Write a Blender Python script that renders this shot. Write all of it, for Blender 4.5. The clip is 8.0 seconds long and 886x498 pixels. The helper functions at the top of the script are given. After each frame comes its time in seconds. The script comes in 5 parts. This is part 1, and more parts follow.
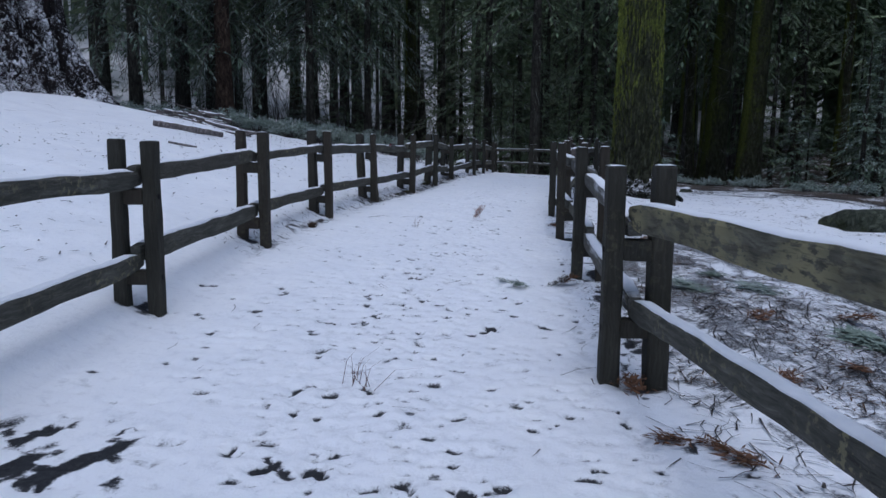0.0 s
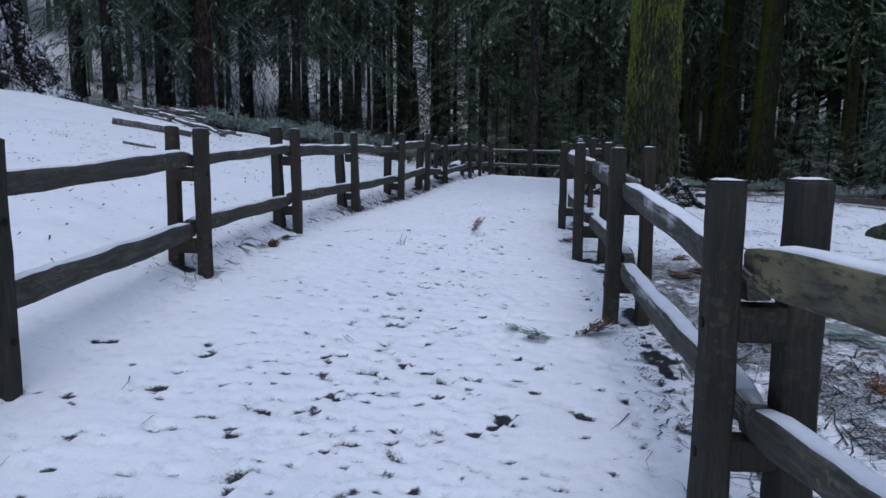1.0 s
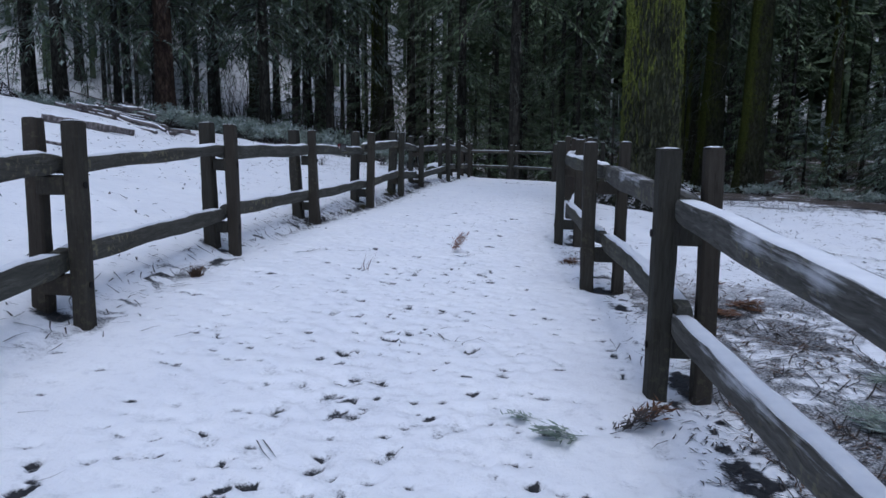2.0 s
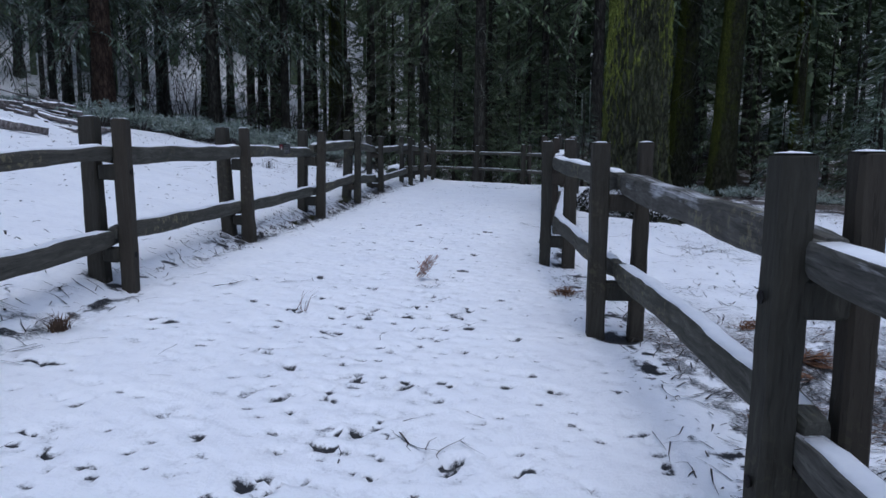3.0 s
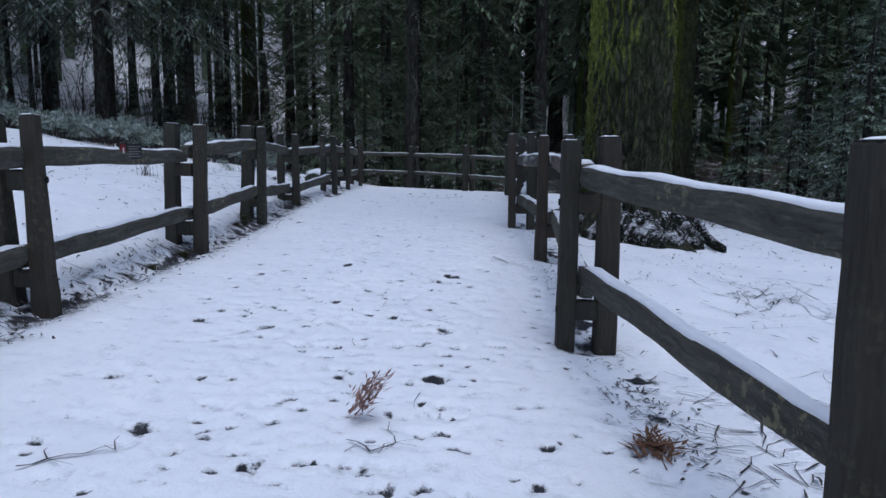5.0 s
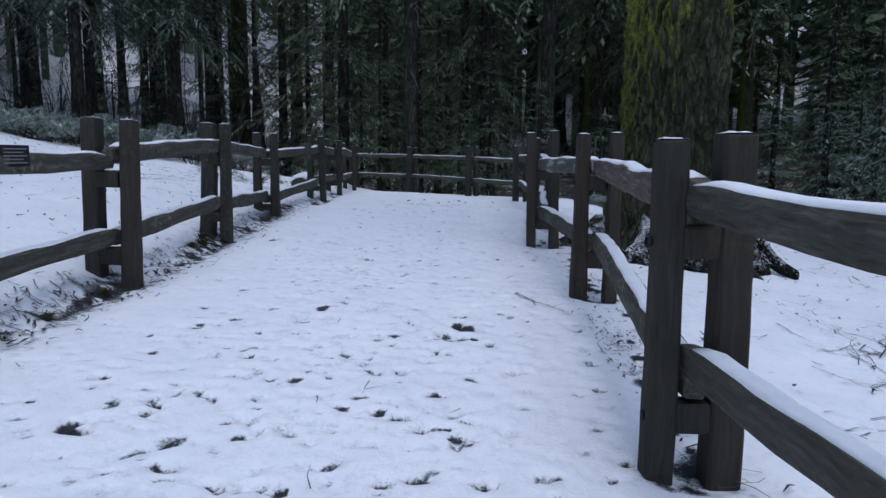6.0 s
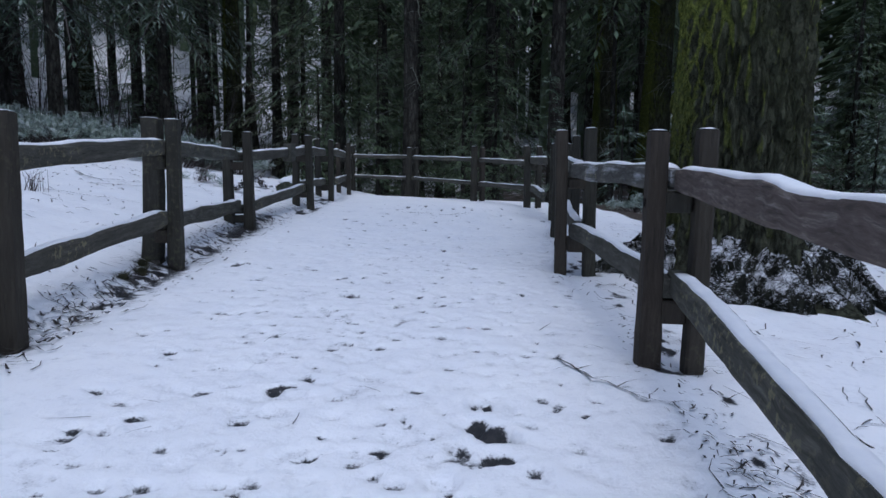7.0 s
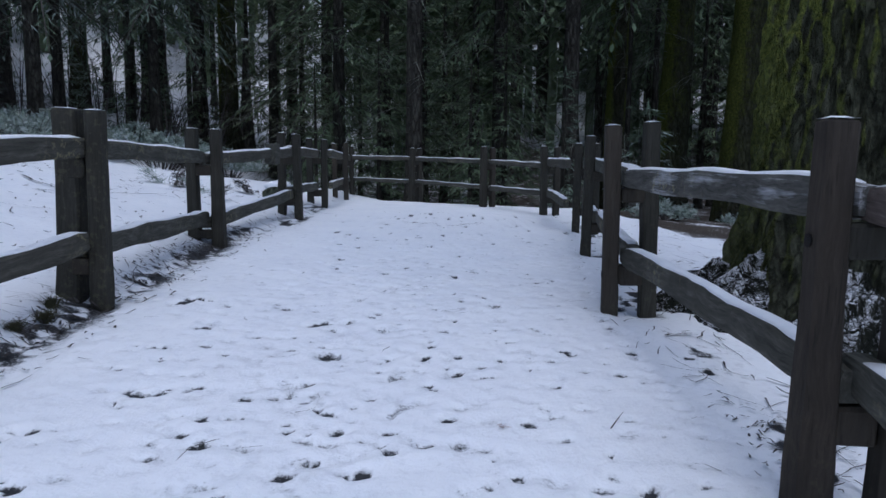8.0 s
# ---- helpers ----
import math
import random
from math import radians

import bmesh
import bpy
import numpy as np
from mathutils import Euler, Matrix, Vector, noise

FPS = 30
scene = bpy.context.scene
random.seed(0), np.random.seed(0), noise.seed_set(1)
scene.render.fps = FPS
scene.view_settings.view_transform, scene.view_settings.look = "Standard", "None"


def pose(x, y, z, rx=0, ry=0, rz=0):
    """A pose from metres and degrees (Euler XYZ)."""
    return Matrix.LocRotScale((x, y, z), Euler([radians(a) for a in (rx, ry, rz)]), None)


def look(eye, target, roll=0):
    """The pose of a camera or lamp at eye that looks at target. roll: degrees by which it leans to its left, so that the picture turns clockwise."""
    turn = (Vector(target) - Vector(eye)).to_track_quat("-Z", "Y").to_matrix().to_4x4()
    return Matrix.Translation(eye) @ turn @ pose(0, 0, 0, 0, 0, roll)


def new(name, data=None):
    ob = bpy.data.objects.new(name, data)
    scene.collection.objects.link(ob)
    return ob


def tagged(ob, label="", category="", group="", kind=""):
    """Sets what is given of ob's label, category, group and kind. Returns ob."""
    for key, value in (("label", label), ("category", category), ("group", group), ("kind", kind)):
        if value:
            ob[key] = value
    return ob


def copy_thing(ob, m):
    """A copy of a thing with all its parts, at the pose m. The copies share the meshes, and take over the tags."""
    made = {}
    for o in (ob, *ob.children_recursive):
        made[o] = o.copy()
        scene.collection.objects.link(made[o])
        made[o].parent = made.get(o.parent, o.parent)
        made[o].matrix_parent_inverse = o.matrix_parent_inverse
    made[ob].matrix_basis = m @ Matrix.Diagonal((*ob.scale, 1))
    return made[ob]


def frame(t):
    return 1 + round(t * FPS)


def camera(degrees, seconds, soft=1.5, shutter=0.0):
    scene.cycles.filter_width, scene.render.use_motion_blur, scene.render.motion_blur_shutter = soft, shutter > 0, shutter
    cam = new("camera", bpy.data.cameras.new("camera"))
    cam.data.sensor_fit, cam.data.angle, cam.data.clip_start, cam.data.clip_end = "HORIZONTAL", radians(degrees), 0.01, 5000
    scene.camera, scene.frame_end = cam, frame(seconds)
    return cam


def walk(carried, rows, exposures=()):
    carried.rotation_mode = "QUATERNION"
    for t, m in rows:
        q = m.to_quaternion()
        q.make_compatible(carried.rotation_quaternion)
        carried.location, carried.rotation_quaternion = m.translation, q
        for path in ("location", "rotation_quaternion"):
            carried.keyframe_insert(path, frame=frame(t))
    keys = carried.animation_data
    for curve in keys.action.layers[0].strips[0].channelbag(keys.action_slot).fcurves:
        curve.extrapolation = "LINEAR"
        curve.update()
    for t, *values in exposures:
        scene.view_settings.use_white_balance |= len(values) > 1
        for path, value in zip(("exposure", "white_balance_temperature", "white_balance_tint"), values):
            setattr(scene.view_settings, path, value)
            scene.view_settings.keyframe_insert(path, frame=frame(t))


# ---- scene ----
cam = camera(64.3, 8.0)
PATH = [
    (0, (0.048, -0.217, 1.16), (-0.283, 1.736, 0.885), 0.4),
    (0.5, (-0.054, 0.615, 1.166), (-0.393, 2.567, 0.892), 0.4),
    (1, (-0.197, 1.379, 1.169), (-0.512, 3.335, 0.896), 0.4),
    (1.5, (-0.317, 2.15, 1.172), (-0.605, 4.11, 0.9), 0.4),
    (3, (-0.597, 4.323, 1.197), (-0.743, 6.299, 0.928), 0.4),
    (3.5, (-0.702, 5.016, 1.213), (-0.786, 6.995, 0.942), 0.3),
    (4, (-0.821, 5.712, 1.214), (-0.829, 7.694, 0.946), 0.5),
    (4.5, (-0.918, 6.42, 1.224), (-0.859, 8.402, 0.957), 0.4),
    (6, (-0.939, 8.709, 1.254), (-0.873, 10.69, 0.99), 0.4),
    (6.5, (-0.944, 9.446, 1.281), (-0.876, 11.426, 1.011), 0.3),
    (7, (-0.941, 10.184, 1.283), (-0.877, 12.166, 1.018), 0.4),
    (7.5, (-0.941, 10.861, 1.285), (-0.883, 12.843, 1.023), 0.4),
    (8, (-0.953, 11.552, 1.295), (-0.899, 13.533, 1.032), 0.4),
]
walk(cam, [(t, look(eye, target, roll)) for t, eye, target, roll in PATH], exposures=[(0.0, -0.52, 5350, 10), (1.5, -0.40, 5350, 10), (3.5, -0.31, 5350, 10), (8.0, -0.22, 5350, 10)])


# ---- world and light ----
world = bpy.data.worlds.new("overcast_sky")
scene.world = world
world.use_nodes = True
wn = world.node_tree
sky = wn.nodes.new("ShaderNodeTexSky")
sky.sky_type, sky.sun_disc = "NISHITA", False
sky.sun_elevation, sky.sun_rotation = radians(74), radians(158)
sky.air_density, sky.dust_density, sky.ozone_density = 1.0, 3.0, 1.5
wn.nodes["Background"].inputs["Strength"].default_value = 0.138
wn.links.new(sky.outputs[0], wn.nodes["Background"].inputs["Color"])
sun = new("sun", bpy.data.lights.new("sun", "SUN"))
sun.data.energy, sun.data.angle, sun.data.color = 1.22, radians(55), (1.0, 0.97, 0.93)
sun.matrix_world = look((0.9, -2.2, 8.5), (0, 0, 0))


# ---- materials ----
class Nodes:
    """Short hand for building a node material."""

    def __init__(self, name, rough=0.8, spec=0.3):
        self.mat = bpy.data.materials.new(name)
        self.mat.use_nodes = True
        self.tree = self.mat.node_tree
        self.bsdf = self.tree.nodes["Principled BSDF"]
        self.bsdf.inputs["Roughness"].default_value = rough
        self.bsdf.inputs["Specular IOR Level"].default_value = spec

    def add(self, kind, **values):
        n = self.tree.nodes.new(kind)
        for key, value in values.items():
            n.inputs[key].default_value = value
        return n

    def link(self, a, b):
        self.tree.links.new(a, b)

    def coords(self, scale=(1, 1, 1), world_space=False):
        m = self.add("ShaderNodeMapping", Scale=scale)
        if world_space:
            self.link(self.add("ShaderNodeNewGeometry").outputs["Position"], m.inputs["Vector"])
        else:
            self.link(self.add("ShaderNodeTexCoord").outputs["Object"], m.inputs["Vector"])
        return m.outputs[0]

    def noise(self, vec, scale, detail=4.0, rough=0.6):
        n = self.add("ShaderNodeTexNoise", Scale=scale, Detail=detail, Roughness=rough)
        self.link(vec, n.inputs["Vector"])
        return n.outputs["Fac"]

    def voronoi(self, vec, scale, feature="F1"):
        n = self.add("ShaderNodeTexVoronoi", Scale=scale)
        n.feature = feature
        self.link(vec, n.inputs["Vector"])
        return n.outputs["Distance"]

    def ramp(self, fac, stops):
        n = self.add("ShaderNodeValToRGB")
        el = n.color_ramp.elements
        while len(el) < len(stops):
            el.new(0.5)
        for e, (p, c) in zip(el, stops):
            e.position = p
            e.color = (*c, 1) if len(c) == 3 else c
        self.link(fac, n.inputs[0])
        return n.outputs[0]

    def grey(self, fac, a, b):
        n = self.add("ShaderNodeMapRange")
        n.inputs["From Min"].default_value, n.inputs["From Max"].default_value = a, b
        self.link(fac, n.inputs["Value"])
        return n.outputs[0]

    def mix(self, fac, a, b, blend="MIX"):
        n = self.tree.nodes.new("ShaderNodeMix")
        n.data_type, n.blend_type = "RGBA", blend
        for sock, value in ((n.inputs[0], fac), (n.inputs[6], a), (n.inputs[7], b)):
            if isinstance(value, (int, float)):
                sock.default_value = value
            elif isinstance(value, tuple):
                sock.default_value = (*value, 1)
            else:
                self.link(value, sock)
        return n.outputs[2]

    def math(self, op, a, b=0.0):
        n = self.tree.nodes.new("ShaderNodeMath")
        n.operation = op
        for sock, value in ((n.inputs[0], a), (n.inputs[1], b)):
            if isinstance(value, (int, float)):
                sock.default_value = value
            else:
                self.link(value, sock)
        return n.outputs[0]

    def bump(self, height, strength, dist, before=None):
        n = self.add("ShaderNodeBump", Strength=strength, Distance=dist)
        self.link(height, n.inputs["Height"])
        if before is not None:
            self.link(before, n.inputs["Normal"])
        return n.outputs[0]

    def done(self, colour, normal=None, rough=None):
        if isinstance(colour, tuple):
            self.bsdf.inputs["Base Color"].default_value = (*colour, 1)
        else:
            self.link(colour, self.bsdf.inputs["Base Color"])
        if normal is not None:
            self.link(normal, self.bsdf.inputs["Normal"])
        if rough is not None:
            self.link(rough, self.bsdf.inputs["Roughness"])
        return self.mat


def ground_material():
    k = Nodes("snow_ground", 0.65, 0.25)
    p = k.coords(world_space=True)
    bare = k.add("ShaderNodeAttribute")
    bare.attribute_name = "bare"
    fine = k.noise(p, 75, 5, 0.7)
    edge = k.math("ADD", bare.outputs["Fac"], k.math("MULTIPLY", k.math("SUBTRACT", fine, 0.5), 0.62))
    mask = k.grey(edge, 0.44, 0.60)
    coarse = k.noise(p, 22, 5, 0.7)
    thin = k.grey(k.math("ADD", bare.outputs["Fac"], k.math("MULTIPLY", k.math("SUBTRACT", coarse, 0.5), 0.9)), 0.32, 0.62)
    snow = k.ramp(k.noise(p, 2.2, 5), [(0.3, (0.80, 0.81, 0.84)), (0.7, (0.87, 0.875, 0.89))])
    grit = k.grey(k.noise(p, 140, 3, 0.7), 0.72, 0.78)
    mottle = k.grey(k.noise(p, 17, 5, 0.75), 0.52, 0.72)
    snow = k.mix(k.math("MULTIPLY", mottle, 0.30), snow, (0.50, 0.51, 0.55))
    snow = k.mix(k.math("MULTIPLY", grit, 0.22), snow, (0.25, 0.2, 0.17))
    dirt = k.ramp(k.noise(p, 38, 6, 0.75), [(0.25, (0.010, 0.011, 0.012)), (0.5, (0.022, 0.023, 0.026)), (0.74, (0.050, 0.049, 0.050))])
    # grey of thin wet snow, also painted as the shade in shallow dimples
    slush_shade = k.ramp(k.noise(p, 50, 4, 0.7), [(0.35, (0.30, 0.30, 0.31)), (0.65, (0.62, 0.63, 0.65))])
    snow = k.mix(k.math("MULTIPLY", thin, 0.6), snow, slush_shade)
    colour = k.mix(mask, snow, dirt)
    woods = k.add("ShaderNodeAttribute")
    woods.attribute_name = "woods"
    strewn = k.math("ADD", k.math("MULTIPLY", k.noise(p, 1.1, 4, 0.7), 0.55), k.math("MULTIPLY", k.noise(p, 14, 5, 0.75), 0.45))
    floor = k.grey(k.math("ADD", strewn, k.math("MULTIPLY", k.math("SUBTRACT", woods.outputs["Fac"], 1.0), 0.30)), 0.45, 0.53)
    duff = k.ramp(k.noise(p, 25, 5, 0.75), [(0.3, (0.018, 0.015, 0.012)), (0.7, (0.085, 0.065, 0.048))])
    colour = k.mix(floor, colour, duff)
    n1 = k.bump(k.noise(p, 14, 5, 0.65), 0.24, 0.025)
    n2 = k.bump(k.noise(p, 60, 4, 0.7), 0.5, 0.012, n1)
    return k.done(colour, n2)


def snow_material():
    k = Nodes("settled_snow", 0.65, 0.25)
    p = k.coords(world_space=True)
    colour = k.ramp(k.noise(p, 12, 4), [(0.3, (0.78, 0.79, 0.82)), (0.7, (0.87, 0.875, 0.89))])
    return k.done(colour, k.bump(k.noise(p, 60, 4, 0.7), 0.4, 0.008))


def wood_material(name, dark, mid, light, along, stain, lichen_amount, patch=0.54, frost=0.0):
    """Weathered timber; along: the axis of the grain in object space."""
    k = Nodes(name, 0.85, 0.2)
    s = [14.0, 14.0, 14.0]
    s[along] = 0.9
    q = k.coords(world_space=True)
    sway = k.add("ShaderNodeTexNoise", Scale=5.0, Detail=2.0)
    k.link(k.coords((1, 1, 1)), sway.inputs["Vector"])
    bent = k.add("ShaderNodeVectorMath")
    bent.operation = "MULTIPLY_ADD"
    k.link(sway.outputs["Color"], bent.inputs[0])
    bent.inputs[1].default_value = tuple(0.0 if i == along else 0.9 for i in range(3))
    k.link(k.coords(tuple(s)), bent.inputs[2])
    p = bent.outputs[0]
    grain = k.noise(p, 3.0, 6, 0.7)
    blotch = k.noise(q, 3.5, 4, 0.6)
    rnd = k.add("ShaderNodeObjectInfo").outputs["Random"]
    c = k.ramp(grain, [(0.3, dark), (0.55, mid), (0.78, light)])
    c = k.mix(k.grey(blotch, 0.35, 0.7), c, k.mix(0.5, c, dark))
    c = k.mix(k.math("MULTIPLY", k.math("POWER", rnd, 2.0), 0.7), c, k.mix(0.6, c, stain))
    lichen = k.math("MULTIPLY", k.grey(k.noise(k.coords((0.4, 1, 1) if patch < 0.5 else (1, 1, 1)), 24, 4, 0.65), patch, patch + 0.07), k.grey(k.noise(q, 1.3, 3, 0.5), patch - 0.04, patch + 0.08))
    c = k.mix(k.math("MULTIPLY", lichen, lichen_amount), c, (0.26, 0.235, 0.13))
    cracks = k.grey(k.noise(k.coords(tuple(v * 1.6 for v in s)), 5.0, 3, 0.5), 0.33, 0.39)
    c = k.mix(cracks, k.mix(0.4, c, (0.012, 0.011, 0.009)), c)
    if frost:
        up = k.add("ShaderNodeSeparateXYZ")
        k.link(k.add("ShaderNodeNewGeometry").outputs["Normal"], up.inputs[0])
        rime = k.math("ADD", k.math("MULTIPLY", k.noise(k.coords(tuple(v * 0.35 for v in s)), 4.0, 6, 0.75), 0.6), k.math("MULTIPLY", k.noise(q, 2.6, 3, 0.5), 0.55))
        rime = k.math("ADD", rime, k.math("MULTIPLY", up.outputs["Z"], 0.10))
        c = k.mix(k.math("MULTIPLY", k.grey(rime, 0.76 - frost, 0.90 - frost), 0.8), c, (0.62, 0.63, 0.66))
    n = k.bump(grain, 0.45, 0.008)
    n = k.bump(cracks, 0.4, 0.006, n)
    return k.done(c, n)


def bark_material(name, dark, light, moss=0.0, snow=0.0, scale=1.0, green=1.0, cling_scale=5.0, run=2.4, grain=1.0, right=0.92):
    """Furrowed bark; moss and snow: how much of each clings to it."""
    k = Nodes(name, 0.95, 0.1)
    q = k.coords((8 * scale, 8 * scale, run * scale))
    p = k.coords()
    ridge = k.noise(q, 1.0, 6, 0.65)
    c = k.ramp(ridge, [(0.34, dark), (0.66, light)])
    warp = k.add("ShaderNodeVectorMath")
    warp.operation = "ADD"
    k.link(q, warp.inputs[0])
    wob = k.add("ShaderNodeTexNoise", Scale=1.6, Detail=3.0)
    k.link(q, wob.inputs["Vector"])
    k.link(wob.outputs["Color"], warp.inputs[1])
    plate = k.grey(k.voronoi(warp.outputs[0], 1.15, "DISTANCE_TO_EDGE"), 0.0, 0.16)
    c = k.mix(plate, k.mix(0.8, c, dark), c)
    fine = k.noise(p, 55, 4, 0.75)
    c = k.mix(k.grey(fine, 0.35, 0.6), k.mix(0.45, c, dark), c)
    n = k.bump(ridge, 0.9, 0.10 / scale)
    n = k.bump(plate, 0.9, 0.05 / scale, n)
    n = k.bump(fine, 0.6, 0.02, n)
    if moss:
        sep = k.add("ShaderNodeSeparateXYZ")
        k.link(k.add("ShaderNodeNewGeometry").outputs["Normal"], sep.inputs[0])
        # a low right keeps the +x flank dark, as if shaded
        side = k.math("MAXIMUM", k.math("MULTIPLY", sep.outputs["X"], -1.0), k.math("MULTIPLY", sep.outputs["X"], right))
        patch = k.noise(k.coords((1, 1, 0.35)), 2.6, 5, 0.7)
        clump = k.noise(k.coords((1, 1, 0.7)), 19.0 * grain, 4, 0.75)
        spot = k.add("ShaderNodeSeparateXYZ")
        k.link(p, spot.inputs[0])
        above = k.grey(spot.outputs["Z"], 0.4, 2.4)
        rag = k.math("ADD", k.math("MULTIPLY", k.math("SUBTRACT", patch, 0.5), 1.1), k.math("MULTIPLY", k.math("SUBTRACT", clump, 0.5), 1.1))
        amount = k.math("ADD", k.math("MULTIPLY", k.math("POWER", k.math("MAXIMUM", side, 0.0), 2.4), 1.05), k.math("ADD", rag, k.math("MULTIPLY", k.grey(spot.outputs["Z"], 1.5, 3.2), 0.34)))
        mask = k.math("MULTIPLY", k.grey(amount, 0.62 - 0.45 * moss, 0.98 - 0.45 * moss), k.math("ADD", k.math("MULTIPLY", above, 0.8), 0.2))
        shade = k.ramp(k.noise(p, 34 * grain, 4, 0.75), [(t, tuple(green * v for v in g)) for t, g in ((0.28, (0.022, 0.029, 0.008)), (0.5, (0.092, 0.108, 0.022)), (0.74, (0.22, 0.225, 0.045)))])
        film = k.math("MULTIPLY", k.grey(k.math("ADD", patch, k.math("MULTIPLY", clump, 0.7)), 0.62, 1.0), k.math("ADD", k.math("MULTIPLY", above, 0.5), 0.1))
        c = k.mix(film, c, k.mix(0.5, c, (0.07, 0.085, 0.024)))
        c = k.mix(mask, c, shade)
        n = k.bump(clump, 0.9, 0.05, n)
    if snow:
        cling = k.noise(k.coords((1, 1, 0.5 if scale < 1 else 1)), cling_scale, 6, 0.72)
        up = k.add("ShaderNodeSeparateXYZ")
        k.link(n, up.inputs[0])
        amount = k.math("ADD", cling, k.math("MULTIPLY", up.outputs["Z"], 0.35))
        c = k.mix(k.grey(amount, 0.85 - 0.2 * snow, 0.89 - 0.2 * snow), c, (0.8, 0.81, 0.84))
    return k.done(c, n)


def needle_material(name, dark, light, snow, needles=11.0):
    """Conifer sprays, each a slightly different green, some dusted with snow."""
    k = Nodes(name, 0.7, 0.2)
    isl = k.add("ShaderNodeNewGeometry").outputs["Random Per Island"]
    rnd = k.add("ShaderNodeObjectInfo").outputs["Random"]
    c = k.ramp(isl, [(0.0, dark), (0.9, light), (1.0, (light[0] * 1.3, light[1] * 1.2, light[2]))])
    c = k.mix(k.math("MULTIPLY", rnd, 0.35), c, dark)
    if snow:
        clump = k.noise(k.coords(world_space=True), 1.1, 3, 0.6)
        amount = k.math("ADD", k.math("MULTIPLY", isl, 0.5), clump)
        c = k.mix(k.math("MULTIPLY", k.grey(amount, 1.06 - snow, 1.35 - snow), 0.6), c, (0.48, 0.52, 0.54))
    if needles:
        uv = k.add("ShaderNodeSeparateXYZ")
        k.link(k.add("ShaderNodeUVMap").outputs[0], uv.inputs[0])
        away = k.math("MULTIPLY", k.math("ABSOLUTE", k.math("SUBTRACT", uv.outputs["Y"], 0.5)), 2.0)
        comb = k.math("FRACT", k.math("SUBTRACT", k.math("MULTIPLY", uv.outputs["X"], needles), k.math("MULTIPLY", away, 1.5)))
        gap = k.math("MULTIPLY", k.math("GREATER_THAN", k.math("ADD", comb, k.math("MULTIPLY", away, 0.25)), 0.56), k.math("GREATER_THAN", away, 0.10))
        k.link(k.math("SUBTRACT", 1.0, gap), k.bsdf.inputs["Alpha"])
    return k.done(c)


def plain_material(name, a, b, scale=30.0, rough=0.8, bump=0.3):
    k = Nodes(name, rough, 0.25)
    p = k.coords(world_space=True)
    f = k.noise(p, scale, 5, 0.65)
    return k.done(k.ramp(f, [(0.3, a), (0.7, b)]), k.bump(f, bump, 0.01))


GROUND = ground_material()
SNOW = snow_material()
POST_WOOD = wood_material("dark_post_wood", (0.025, 0.024, 0.019), (0.046, 0.044, 0.035), (0.080, 0.076, 0.060), 2, (0.060, 0.044, 0.032), 0.12)
RAIL_WOOD = wood_material("weathered_rail_wood", (0.034, 0.034, 0.028), (0.094, 0.093, 0.077), (0.21, 0.205, 0.17), 0, (0.07, 0.062, 0.05), 0.6)
FROSTED_RAIL = wood_material("frosted_rail_wood", (0.036, 0.036, 0.032), (0.110, 0.108, 0.095), (0.24, 0.235, 0.21), 0, (0.08, 0.07, 0.06), 0.6, frost=0.15)
RUST_WOOD = wood_material("rusty_brown_post_wood", (0.024, 0.021, 0.017), (0.052, 0.043, 0.033), (0.092, 0.076, 0.058), 2, (0.075, 0.050, 0.036), 0.1)
LICHEN_RAIL = wood_material("yellow_lichened_rail_wood", (0.042, 0.041, 0.030), (0.12, 0.115, 0.085), (0.23, 0.22, 0.16), 0, (0.1, 0.09, 0.06), 0.85, 0.44)
KNOTTY_RAIL = wood_material("knotty_brown_rail_wood", (0.040, 0.033, 0.030), (0.160, 0.130, 0.112), (0.44, 0.39, 0.355), 0, (0.1, 0.08, 0.07), 0.4, frost=0.04)
HOLE_BLACK = plain_material("bolt_hole_black", (0.004, 0.004, 0.004), (0.009, 0.007, 0.006), 60, 0.8)
BARK_DARK = bark_material("dark_fir_bark", (0.023, 0.022, 0.018), (0.115, 0.107, 0.088))
BARK_RED = bark_material("reddish_fir_bark", (0.030, 0.022, 0.018), (0.17, 0.115, 0.085))
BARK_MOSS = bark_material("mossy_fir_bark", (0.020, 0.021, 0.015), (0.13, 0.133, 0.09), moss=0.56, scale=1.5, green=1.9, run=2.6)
# real moss, but its one-sidedness also paints a lit left and shaded right flank
BARK_GREEN = bark_material("left_lit_mossy_bark", (0.010, 0.011, 0.008), (0.075, 0.072, 0.050), moss=0.58, green=0.72, run=3.0, grain=0.6, right=0.1)
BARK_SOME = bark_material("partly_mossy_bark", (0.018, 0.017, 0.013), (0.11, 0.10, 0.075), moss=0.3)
BARK_ROOT = bark_material("snow_dusted_root_bark", (0.008, 0.009, 0.007), (0.032, 0.034, 0.024), snow=0.52, scale=1.6, cling_scale=6.0)
BARK_GIANT = bark_material("snowy_sequoia_bark", (0.008, 0.007, 0.008), (0.034, 0.027, 0.025), snow=0.95, scale=0.5, cling_scale=2.1)
NEEDLES = needle_material("dark_needles", (0.070, 0.100, 0.056), (0.170, 0.222, 0.12), 0.08, 0)
NEEDLES_DUSTED = needle_material("lightly_dusted_needles", (0.070, 0.098, 0.060), (0.175, 0.22, 0.135), 0.22, 0)
NEEDLES_SNOWY = needle_material("snow_dusted_needles", (0.065, 0.095, 0.062), (0.155, 0.21, 0.14), 0.27, 0)
NEEDLES_OLIVE = needle_material("olive_needles", (0.045, 0.058, 0.032), (0.15, 0.165, 0.098), 0.12, 0)
